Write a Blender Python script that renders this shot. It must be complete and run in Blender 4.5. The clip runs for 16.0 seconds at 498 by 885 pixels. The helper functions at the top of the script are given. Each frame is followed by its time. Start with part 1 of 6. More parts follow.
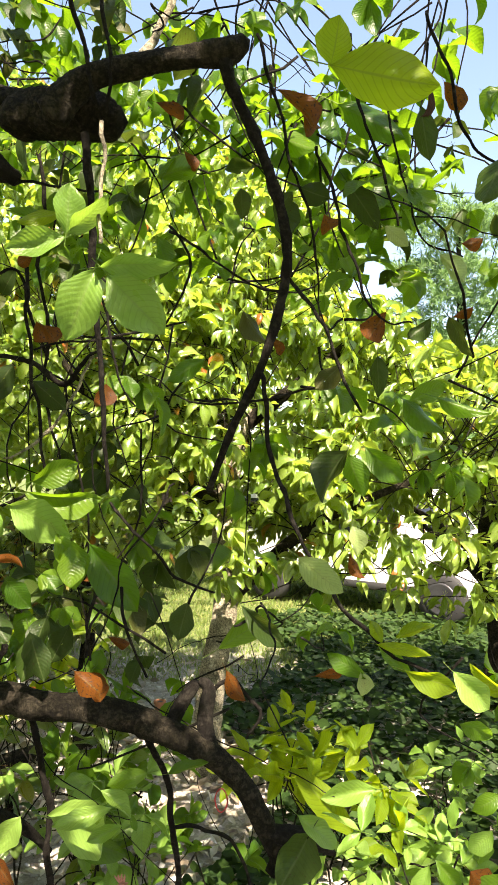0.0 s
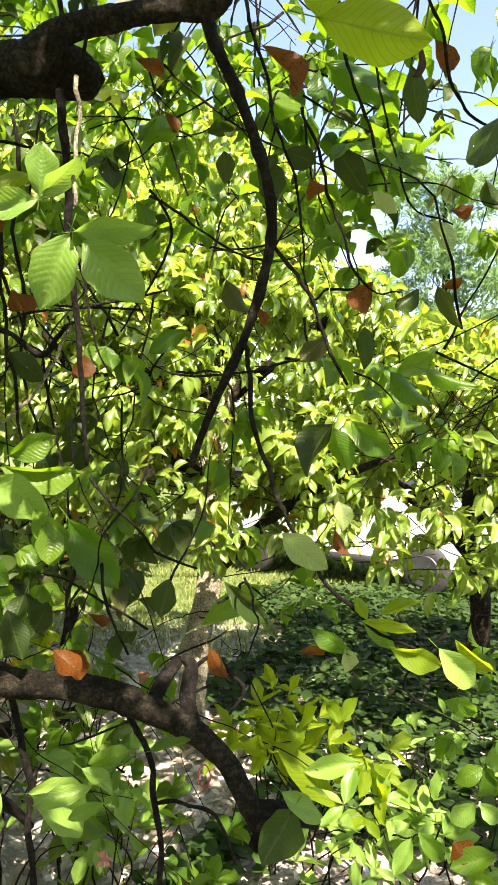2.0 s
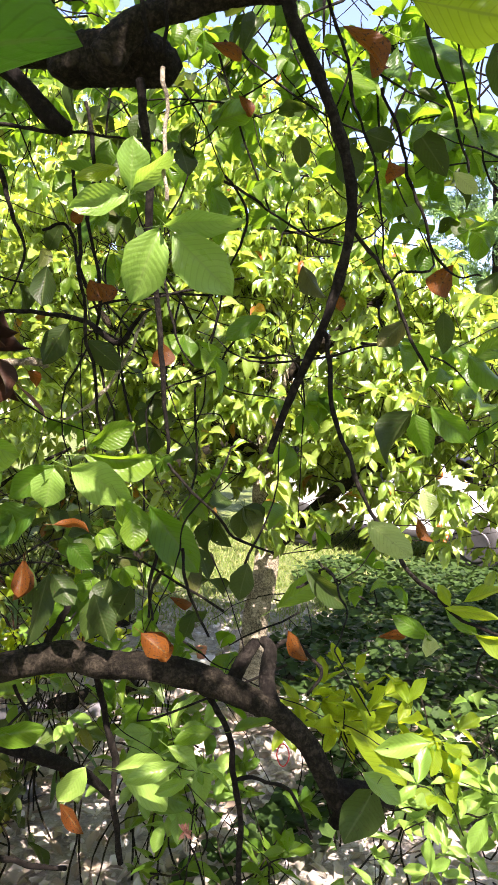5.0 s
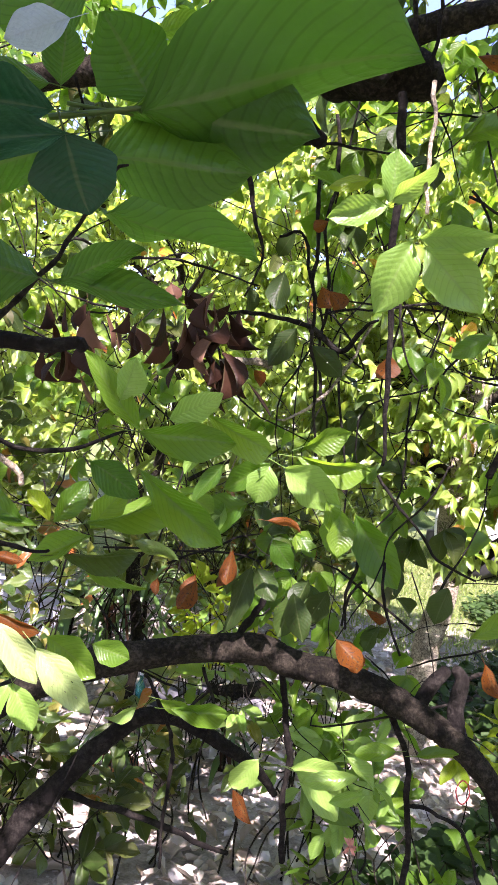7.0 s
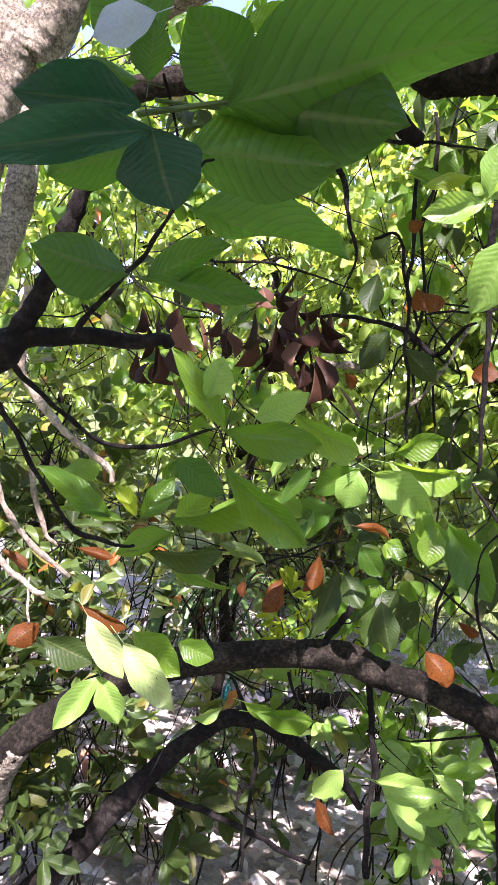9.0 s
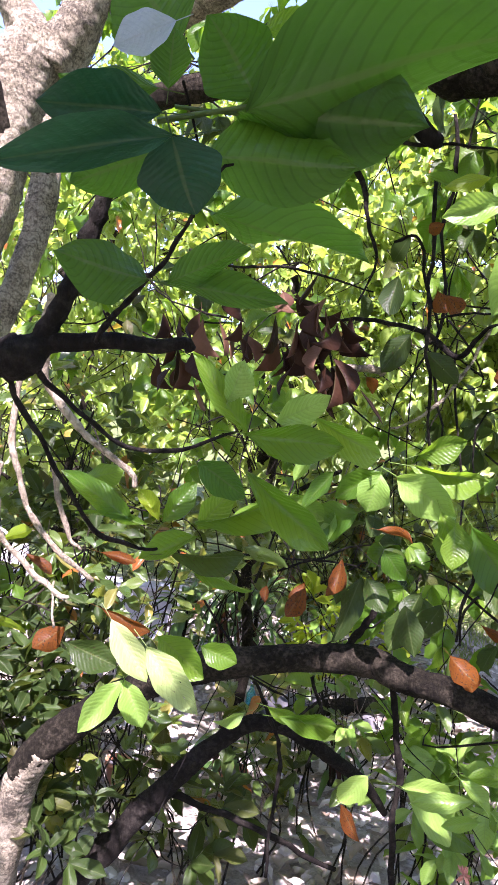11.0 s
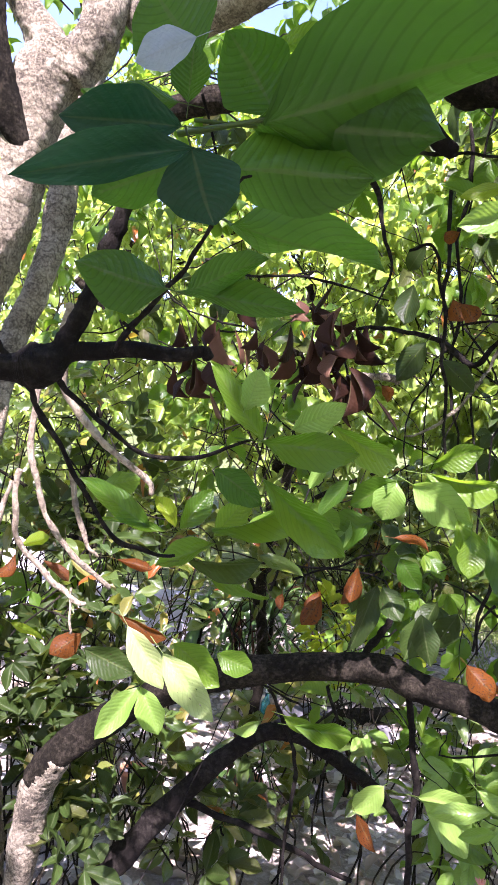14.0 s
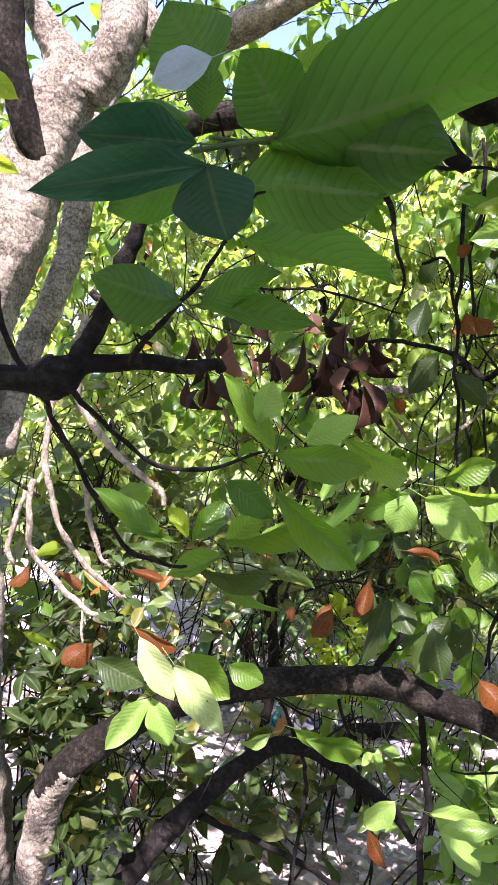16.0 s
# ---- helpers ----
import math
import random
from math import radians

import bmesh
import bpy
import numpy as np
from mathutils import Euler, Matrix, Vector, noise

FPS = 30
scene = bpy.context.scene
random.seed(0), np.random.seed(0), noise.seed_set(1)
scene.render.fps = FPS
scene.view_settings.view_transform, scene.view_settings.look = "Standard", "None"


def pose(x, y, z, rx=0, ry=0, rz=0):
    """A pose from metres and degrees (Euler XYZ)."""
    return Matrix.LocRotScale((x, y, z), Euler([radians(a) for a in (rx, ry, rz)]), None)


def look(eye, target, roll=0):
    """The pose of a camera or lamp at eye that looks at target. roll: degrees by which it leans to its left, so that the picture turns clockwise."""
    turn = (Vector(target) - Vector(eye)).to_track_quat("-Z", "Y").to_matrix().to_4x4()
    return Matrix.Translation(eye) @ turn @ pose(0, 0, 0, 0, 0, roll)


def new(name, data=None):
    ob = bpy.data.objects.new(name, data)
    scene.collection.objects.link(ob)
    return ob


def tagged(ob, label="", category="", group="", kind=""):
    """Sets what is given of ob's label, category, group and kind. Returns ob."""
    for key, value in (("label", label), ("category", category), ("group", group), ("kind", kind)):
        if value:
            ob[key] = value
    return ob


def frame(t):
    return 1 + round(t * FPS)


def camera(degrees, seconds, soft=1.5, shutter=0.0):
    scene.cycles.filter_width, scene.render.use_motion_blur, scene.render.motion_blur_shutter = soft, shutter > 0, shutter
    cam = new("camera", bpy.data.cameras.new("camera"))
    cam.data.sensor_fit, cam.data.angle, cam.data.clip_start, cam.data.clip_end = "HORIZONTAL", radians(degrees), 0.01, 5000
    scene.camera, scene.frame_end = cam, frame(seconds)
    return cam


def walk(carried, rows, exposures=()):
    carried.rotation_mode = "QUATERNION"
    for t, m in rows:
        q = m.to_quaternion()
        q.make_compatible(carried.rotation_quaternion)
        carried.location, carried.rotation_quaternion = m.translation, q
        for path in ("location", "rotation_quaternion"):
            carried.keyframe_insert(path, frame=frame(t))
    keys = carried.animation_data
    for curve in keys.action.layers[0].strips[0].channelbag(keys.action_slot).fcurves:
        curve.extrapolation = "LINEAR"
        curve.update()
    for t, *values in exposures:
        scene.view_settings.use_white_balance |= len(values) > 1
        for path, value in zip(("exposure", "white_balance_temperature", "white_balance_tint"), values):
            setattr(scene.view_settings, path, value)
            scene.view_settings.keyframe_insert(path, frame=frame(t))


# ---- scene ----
# ---- camera ----
cam = camera(38.0, 16.0, soft=0.5)
PATH = [
    (0, (0.196, 0.093, 1.657), (0.004, 2.081, 1.764), 1.2),
    (0.5, (0.189, 0.128, 1.662), (0.025, 2.119, 1.758), 1.3),
    (1, (0.192, 0.134, 1.662), (0.047, 2.127, 1.744), 1.3),
    (1.5, (0.195, 0.133, 1.657), (0.052, 2.127, 1.716), 1.3),
    (2, (0.195, 0.138, 1.661), (0.047, 2.132, 1.693), 1.2),
    (2.5, (0.203, 0.134, 1.661), (0.051, 2.128, 1.672), 1.1),
    (3, (0.205, 0.133, 1.662), (0.046, 2.127, 1.654), 1.0),
    (3.2, (0.208, 0.128, 1.662), (0.047, 2.121, 1.653), 0.9),
    (5.3, (0.092, 0.118, 1.707), (-0.225, 2.092, 1.645), 0.8),
    (5.5, (0.088, 0.128, 1.713), (-0.294, 2.09, 1.64), 0.7),
    (6, (0.082, 0.135, 1.713), (-0.515, 2.042, 1.631), 1.0),
    (6.5, (0.039, 0.104, 1.685), (-0.659, 1.977, 1.628), 2.8),
    (7, (0.006, 0.083, 1.685), (-0.712, 1.949, 1.633), 7.3),
    (7.5, (-0.008, 0.083, 1.675), (-0.83, 1.905, 1.617), 10.7),
    (8, (0.013, 0.11, 1.681), (-0.847, 1.914, 1.611), 8.2),
    (8.5, (0.005, 0.084, 1.672), (-0.898, 1.868, 1.611), 8.3),
    (9, (0.012, 0.096, 1.677), (-0.939, 1.854, 1.61), 8.1),
    (11.5, (0.014, 0.092, 1.674), (-0.996, 1.817, 1.616), 7.6),
    (12, (0.015, 0.09, 1.674), (-1.005, 1.809, 1.618), 7.6),
    (12.5, (0.017, 0.087, 1.674), (-1.01, 1.802, 1.622), 7.6),
    (13, (0.012, 0.091, 1.674), (-1.019, 1.805, 1.625), 7.6),
    (13.5, (0.014, 0.088, 1.674), (-1.02, 1.799, 1.627), 7.7),
    (14, (0.015, 0.086, 1.673), (-1.026, 1.794, 1.631), 7.6),
    (14.5, (0.016, 0.082, 1.675), (-1.034, 1.785, 1.639), 7.7),
    (15, (0.016, 0.078, 1.673), (-1.038, 1.777, 1.648), 7.8),
    (15.5, (0.016, 0.081, 1.671), (-1.047, 1.775, 1.653), 7.9),
    (16, (0.018, 0.081, 1.673), (-1.055, 1.769, 1.659), 7.9),
]
walk(cam, [(t, look(eye, target, roll)) for t, eye, target, roll in PATH],
     [(0.0, 2.25, 7300, 17), (2.0, 2.32, 7100, 18), (4.0, 2.36, 6900, 23), (6.0, 2.55, 6200, 38), (8.0, 2.6, 5850, 44), (12.0, 2.56, 5750, 45), (16.0, 2.54, 5750, 45)])

# ---- light ----
SUN_TO = Vector((0.24, -0.55, 0.80)).normalized()
world = bpy.data.worlds.new("sky")
scene.world = world
world.use_nodes = True
sky = world.node_tree.nodes.new("ShaderNodeTexSky")
sky.sky_type, sky.sun_disc = "NISHITA", False
sky.sun_elevation = math.asin(SUN_TO.z)
sky.sun_rotation = math.atan2(SUN_TO.x, SUN_TO.y)
sky.air_density, sky.dust_density, sky.ozone_density = 1.2, 1.2, 1.0
background = world.node_tree.nodes["Background"]
background.inputs["Strength"].default_value = 0.085
world.node_tree.links.new(sky.outputs["Color"], background.inputs["Color"])
sun = new("sun", bpy.data.lights.new("sun", "SUN"))
sun.data.energy, sun.data.angle, sun.data.color = 5.0, radians(0.55), (1.0, 0.93, 0.81)
sun.matrix_world = look((0, 0, 30), Vector((0, 0, 30)) - SUN_TO)

# ---- materials ----


class Nodes:
    """Short hand for building one node material."""

    def __init__(self, name):
        self.mat = bpy.data.materials.new(name)
        self.mat.use_nodes = True
        self.tree = self.mat.node_tree
        self.tree.nodes.clear()
        self.out = self.tree.nodes.new("ShaderNodeOutputMaterial")

    def put(self, kind, values=None, **settings):
        n = self.tree.nodes.new(kind)
        for k, v in settings.items():
            setattr(n, k, v)
        for k, v in (values or {}).items():
            if isinstance(v, bpy.types.NodeSocket):
                self.tree.links.new(v, n.inputs[k])
            else:
                n.inputs[k].default_value = v
        return n

    def math(self, op, a, b=0.0, c=0.0):
        return self.put("ShaderNodeMath", {0: a, 1: b, 2: c}, operation=op).outputs[0]

    def mix(self, fac, a, b, blend="MIX"):
        return self.put("ShaderNodeMix", {0: fac, 6: a, 7: b}, data_type="RGBA", blend_type=blend).outputs[2]

    def noise(self, scale, detail=3.0, rough=0.55, vector=None):
        v = {"Scale": scale, "Detail": detail, "Roughness": rough}
        if vector is not None:
            v["Vector"] = vector
        return self.put("ShaderNodeTexNoise", v).outputs["Fac"]

    def ramp(self, fac, stops):
        n = self.put("ShaderNodeValToRGB", {0: fac})
        e = n.color_ramp.elements
        while len(e) < len(stops):
            e.new(0.5)
        for el, (at, col) in zip(e, stops):
            el.position, el.color = at, (*col, 1)
        return n.outputs[0]

    def span(self, fac, lo, hi, a=0.0, b=1.0):
        return self.put("ShaderNodeMapRange", {0: fac, 1: lo, 2: hi, 3: a, 4: b}).outputs[0]

    def done(self, shader):
        self.tree.links.new(shader, self.out.inputs["Surface"])
        return self.mat


def one(c):
    return (*c, 1.0)


def leaf_material(name, tones, through_tone, clear=0.42, gloss=0.36, spots=0.0, holes=False, veins=1.0, shine=0.5):
    """A leaf: tones vary from leaf to leaf, veins by its own length and width, light passes through it."""
    n = Nodes(name)
    uv = n.put("ShaderNodeTexCoord").outputs["UV"]
    xyz = n.put("ShaderNodeSeparateXYZ", {0: uv})
    u, v = xyz.outputs[0], xyz.outputs[1]
    chance = n.math("FRACT", n.math("ADD", n.put("ShaderNodeObjectInfo").outputs["Random"], n.put("ShaderNodeNewGeometry").outputs["Random Per Island"]))
    shift = n.put("ShaderNodeCombineXYZ", {0: n.math("MULTIPLY", chance, 37.0), 1: n.math("MULTIPLY", chance, 91.0)}).outputs[0]
    place = n.put("ShaderNodeVectorMath", {0: uv, 1: shift}, operation="ADD").outputs[0]
    side = n.math("ABSOLUTE", n.math("SUBTRACT", u, 0.5))
    rib = n.span(side, 0.012, 0.035, 1.0, 0.0)
    bow = n.math("MULTIPLY", n.math("POWER", side, 1.3), 0.62)
    wave = n.math("SINE", n.math("MULTIPLY", n.math("SUBTRACT", v, bow), 74.0))
    lateral = n.span(wave, 0.72, 1.0, 0.0, 1.0)
    vein = n.math("MAXIMUM", rib, n.math("MULTIPLY", lateral, 0.55))
    vein = n.math("MULTIPLY", vein, veins)
    tone = n.ramp(chance, tones)
    blotch = n.noise(3.2, 4.0, 0.6, place)
    tone = n.mix(n.span(blotch, 0.3, 0.75, 0.0, 0.55), tone, n.mix(1.0, tone, (0.6, 0.66, 0.45, 1), "MULTIPLY"))
    tone = n.mix(n.math("MULTIPLY", n.math("MULTIPLY", lateral, veins), 0.2), tone, n.mix(1.0, tone, (0.62, 0.66, 0.6, 1), "MULTIPLY"))
    tone = n.mix(n.math("MULTIPLY", n.math("MULTIPLY", rib, veins), 0.18), tone, n.mix(0.5, tone, (0.42, 0.5, 0.2, 1)))
    pass_tone = n.mix(n.math("MULTIPLY", vein, 0.62), n.mix(0.35, one(through_tone), n.mix(1.0, tone, (2.2, 2.2, 2.0, 1), "MULTIPLY")), one([c * 0.55 for c in through_tone]))
    if spots:
        speck = n.noise(11.0, 5.0, 0.7, place)
        fleck = n.span(speck, 0.66 - 0.08 * spots, 0.74 - 0.08 * spots)
        tone = n.mix(fleck, tone, (0.05, 0.03, 0.015, 1))
        pass_tone = n.mix(fleck, pass_tone, (0.05, 0.02, 0.01, 1))
    bump = n.put("ShaderNodeBump", {"Strength": 0.5, "Distance": 0.003, "Height": n.math("ADD", n.math("MULTIPLY", wave, -0.09 * veins), n.noise(9.0, 3.0, 0.5, place))}).outputs[0]
    top = n.put("ShaderNodeBsdfPrincipled", {"Base Color": tone, "Roughness": n.span(blotch, 0.3, 0.7, gloss - 0.06, gloss + 0.14), "Specular IOR Level": shine, "Normal": bump}).outputs[0]
    glow = n.put("ShaderNodeBsdfTranslucent", {"Color": pass_tone, "Normal": bump}).outputs[0]
    shader = n.put("ShaderNodeMixShader", {0: clear, 1: top, 2: glow}).outputs[0]
    if holes:
        cell = n.put("ShaderNodeTexVoronoi", {"Vector": place, "Scale": 5.5}).outputs
        size = n.put("ShaderNodeSeparateColor", {0: cell["Color"]}).outputs[0]
        hole = n.math("LESS_THAN", cell["Distance"], n.math("MULTIPLY", n.math("SUBTRACT", size, 0.55), 0.34))
        shader = n.put("ShaderNodeMixShader", {0: hole, 1: shader, 2: n.put("ShaderNodeBsdfTransparent").outputs[0]}).outputs[0]
    return n.done(shader)


def bark_material(name, dark, mid, pale, flake, grain=70.0, spread=1.0, shine=0.05):
    n = Nodes(name)
    at = n.put("ShaderNodeTexCoord").outputs["Object"]
    fine = n.noise(grain, 7.0, 0.72, at)
    broad = n.noise(9.0, 4.0, 0.6, at)
    drawn = n.put("ShaderNodeMapping", {"Vector": at, "Scale": (1.0, 1.0, 0.35)}).outputs[0]
    pores = n.noise(grain * 1.7, 5.0, 0.75, drawn)
    tone = n.ramp(n.math("ADD", n.math("MULTIPLY", broad, 0.42), n.math("MULTIPLY", fine, 0.58)), [(0.49 - 0.09 * spread, dark), (0.49, mid), (0.49 + 0.11 * spread, pale)])
    crack = n.span(pores, 0.36, 0.46, 1.0, 0.0)
    tone = n.mix(n.math("MULTIPLY", crack, flake), tone, one(dark))
    ring = n.put("ShaderNodeTexWave", {"Vector": at, "Scale": 9.0, "Distortion": 14.0, "Detail": 3.0, "Detail Scale": 1.6}, bands_direction="Z").outputs["Fac"]
    tone = n.mix(n.span(ring, 0.0, 0.22, 0.55 / spread, 0.0), tone, one(dark))
    patch = n.span(n.noise(3.2, 3.0, 0.6, at), 0.5, 0.7, 0.0, 0.45 / spread)
    tone = n.mix(patch, tone, one([0.5 * (c + d) for c, d in zip(dark, mid)]))
    lichen = n.span(n.noise(22.0, 3.0, 0.6, at), 0.62, 0.72)
    tone = n.mix(n.math("MULTIPLY", lichen, 0.5), tone, one([min(1.0, c * 1.5) for c in pale]))
    height = n.math("ADD", n.math("MULTIPLY", fine, 0.6), n.math("ADD", n.math("MULTIPLY", broad, 0.9), n.math("MULTIPLY", n.span(pores, 0.34, 0.6), 0.5)))
    bump = n.put("ShaderNodeBump", {"Strength": 1.0, "Distance": 0.009, "Height": height}).outputs[0]
    return n.done(n.put("ShaderNodeBsdfPrincipled", {"Base Color": tone, "Roughness": 0.86, "Specular IOR Level": shine, "Normal": bump}).outputs[0])


def plain_material(name, a, b, scale=8.0, rough=0.7, metal=0.0, bump=0.3, fine=60.0):
    n = Nodes(name)
    at = n.put("ShaderNodeTexCoord").outputs["Object"]
    chance = n.math("FRACT", n.math("ADD", n.put("ShaderNodeObjectInfo").outputs["Random"], n.put("ShaderNodeNewGeometry").outputs["Random Per Island"]))
    f1, f2 = n.noise(scale, 4.0, 0.6, at), n.noise(fine, 3.0, 0.6, at)
    tone = n.mix(n.span(n.math("ADD", n.math("MULTIPLY", f1, 0.6), n.math("MULTIPLY", chance, 0.4)), 0.25, 0.75), one(a), one(b))
    tone = n.mix(n.span(f2, 0.5, 0.8, 0.0, 0.35), tone, one([c * 0.5 for c in a]))
    nb = n.put("ShaderNodeBump", {"Strength": bump, "Distance": 0.004, "Height": f2}).outputs[0]
    return n.done(n.put("ShaderNodeBsdfPrincipled", {"Base Color": tone, "Roughness": rough, "Metallic": metal, "Normal": nb}).outputs[0])


GREEN = leaf_material("leaf_green", [(0.0, (0.026, 0.070, 0.007)), (0.5, (0.055, 0.119, 0.011)), (1.0, (0.106, 0.180, 0.017))], (0.28, 0.50, 0.010), clear=0.48, gloss=0.3, veins=1.3, shine=0.3)
# old leathery leaves with holes; the dark tone also stands in for shade
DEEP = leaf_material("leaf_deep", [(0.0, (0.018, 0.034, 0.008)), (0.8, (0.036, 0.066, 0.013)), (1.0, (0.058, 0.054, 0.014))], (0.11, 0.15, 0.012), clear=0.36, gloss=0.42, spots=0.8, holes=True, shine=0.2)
YELLOW = leaf_material("leaf_yellow", [(0.0, (0.10, 0.175, 0.010)), (1.0, (0.17, 0.235, 0.014))], (0.56, 0.66, 0.010), clear=0.58, veins=1.3, shine=0.25)
LIGHT = leaf_material("leaf_light", [(0.0, (0.115, 0.215, 0.036)), (1.0, (0.185, 0.295, 0.062))], (0.34, 0.55, 0.04), clear=0.38, gloss=0.3, shine=0.4)
PALE = leaf_material("leaf_pale", [(0.0, (0.20, 0.29, 0.09)), (1.0, (0.30, 0.36, 0.15))], (0.42, 0.50, 0.12), clear=0.35, gloss=0.3, spots=0.5, holes=True)
# sky sheen on a near green leaf, put into the base colour
PALE_SHEEN = leaf_material("leaf_pale_sheen", [(0.0, (0.26, 0.31, 0.36)), (1.0, (0.32, 0.37, 0.42))], (0.3, 0.38, 0.36), clear=0.35, gloss=0.25, veins=0.4)
ORANGE = leaf_material("leaf_orange", [(0.0, (0.055, 0.020, 0.006)), (0.6, (0.13, 0.043, 0.007)), (1.0, (0.085, 0.030, 0.009))], (0.36, 0.108, 0.007), clear=0.48, gloss=0.42, spots=1.5, shine=0.12)
BROWN = leaf_material("leaf_brown", [(0.0, (0.012, 0.0055, 0.0034)), (0.55, (0.030, 0.013, 0.007)), (0.8, (0.075, 0.034, 0.020)), (1.0, (0.17, 0.095, 0.062))], (0.10, 0.035, 0.012), clear=0.18, gloss=0.5, veins=0.6, shine=0.1)
# green leaves of the near cluster, with shade put into their tones
NEAR_SHADED = leaf_material("leaf_near_shaded", [(0.0, (0.020, 0.062, 0.008)), (1.0, (0.041, 0.100, 0.012))], (0.14, 0.325, 0.010), clear=0.5, gloss=0.32, veins=1.7, shine=0.25)
# the same leaves with shade and bluish sky sheen put into the colour
TEAL_SHEEN = leaf_material("leaf_teal_sheen", [(0.0, (0.008, 0.040, 0.022)), (1.0, (0.016, 0.060, 0.032))], (0.05, 0.15, 0.035), clear=0.3, gloss=0.34, veins=1.0, shine=0.2)
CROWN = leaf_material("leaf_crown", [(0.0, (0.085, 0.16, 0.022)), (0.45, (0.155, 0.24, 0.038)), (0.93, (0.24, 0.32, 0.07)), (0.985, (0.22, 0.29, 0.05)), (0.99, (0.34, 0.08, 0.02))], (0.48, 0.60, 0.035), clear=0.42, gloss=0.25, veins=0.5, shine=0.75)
# the grove foliage of CROWN again, with shade put into its tones
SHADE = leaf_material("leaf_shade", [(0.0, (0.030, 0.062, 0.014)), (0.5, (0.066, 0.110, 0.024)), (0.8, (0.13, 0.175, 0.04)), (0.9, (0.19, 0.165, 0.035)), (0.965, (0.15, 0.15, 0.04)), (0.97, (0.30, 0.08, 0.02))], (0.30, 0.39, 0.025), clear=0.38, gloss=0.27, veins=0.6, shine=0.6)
IVY = leaf_material("leaf_ivy", [(0.0, (0.014, 0.034, 0.008)), (1.0, (0.042, 0.08, 0.018))], (0.06, 0.12, 0.02), clear=0.22, gloss=0.55, veins=0.3, shine=0.15)
STRAP = leaf_material("leaf_strap", [(0.0, (0.03, 0.07, 0.018)), (1.0, (0.07, 0.14, 0.03))], (0.14, 0.26, 0.03), clear=0.25, veins=0.0)
# blue-green foliage, its tones lightened to carry the haze of distance
FEATHER = leaf_material("leaf_feather", [(0.0, (0.07, 0.14, 0.06)), (1.0, (0.13, 0.22, 0.10))], (0.26, 0.42, 0.12), clear=0.4, veins=0.0)
LITTER = leaf_material("leaf_litter", [(0.0, (0.20, 0.15, 0.11)), (0.45, (0.40, 0.34, 0.28)), (1.0, (0.58, 0.53, 0.47))], (0.2, 0.12, 0.06), clear=0.1, gloss=0.6, veins=0.4)
GRASS = leaf_material("grass_blade", [(0.0, (0.10, 0.16, 0.03)), (0.6, (0.17, 0.24, 0.05)), (1.0, (0.32, 0.30, 0.13))], (0.26, 0.36, 0.05), clear=0.3, gloss=0.5, veins=0.0)
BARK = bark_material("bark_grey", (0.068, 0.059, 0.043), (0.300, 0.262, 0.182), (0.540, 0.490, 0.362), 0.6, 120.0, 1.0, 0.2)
# on the near tree these two dark tones put shade into its grey bark
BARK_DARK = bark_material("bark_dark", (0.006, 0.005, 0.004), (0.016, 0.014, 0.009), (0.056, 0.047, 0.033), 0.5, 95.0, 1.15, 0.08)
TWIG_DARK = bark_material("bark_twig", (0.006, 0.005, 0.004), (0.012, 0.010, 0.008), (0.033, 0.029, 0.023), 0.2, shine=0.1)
PALE_TWIG = bark_material("bark_pale", (0.155, 0.126, 0.095), (0.325, 0.278, 0.195), (0.475, 0.428, 0.318), 0.3)
STONE = plain_material("stone_pale", (0.36, 0.34, 0.31), (0.58, 0.55, 0.51), 14.0, 0.85, bump=0.6)

# ---- shapes ----


def part(name, mesh, material, parent=None, label="", kind=""):
    """Links a mesh as one object, under a thing or at top level."""
    if material is not None:
        mesh.materials.append(material)
    ob = new(name, mesh)
    if parent is not None:
        ob.parent = parent
        ob.matrix_parent_inverse = Matrix.Translation(-parent.location)
    return tagged(ob, label=label, kind=kind)


def thing(name, at, label, category, group="", kind=""):
    ob = new(name)
    ob.empty_display_size = 0.1
    ob.location = at
    return tagged(ob, label=label, category=category, group=group, kind=kind)


def build_mesh(name, verts, faces, uvs=None, smooth=True):
    """A mesh from arrays: faces all of one size, uvs a pair a vertex."""
    verts, faces = np.asarray(verts, np.float32), np.asarray(faces, np.int32)
    k = faces.shape[1]
    me = bpy.data.meshes.new(name)
    me.vertices.add(len(verts))
    me.vertices.foreach_set("co", verts.ravel())
    me.loops.add(faces.size)
    me.loops.foreach_set("vertex_index", faces.ravel())
    me.polygons.add(len(faces))
    me.polygons.foreach_set("loop_start", np.arange(0, faces.size, k, dtype=np.int32))
    me.polygons.foreach_set("use_smooth", np.full(len(faces), smooth))
    if uvs is not None:
        layer = me.uv_layers.new(name="UVMap")
        layer.data.foreach_set("uv", np.asarray(uvs, np.float32)[faces.ravel()].ravel())
    me.update(calc_edges=True)
    me.validate()
    return me


def smooth_line(points, per):
    """A Catmull-Rom line through points (x, y, z, radius)."""
    p = np.asarray(points, float)
    p = np.vstack([2 * p[0] - p[1], p, 2 * p[-1] - p[-2]])
    s = np.linspace(0, 1, per, endpoint=False)[:, None]
    rows = []
    for a, b, c, d in zip(p[:-3], p[1:-2], p[2:-1], p[3:]):
        rows.append(0.5 * (2 * b + (c - a) * s + (2 * a - 5 * b + 4 * c - d) * s ** 2 + (3 * b - 3 * c + d - a) * s ** 3))
    return np.vstack(rows + [p[-2:-1]])


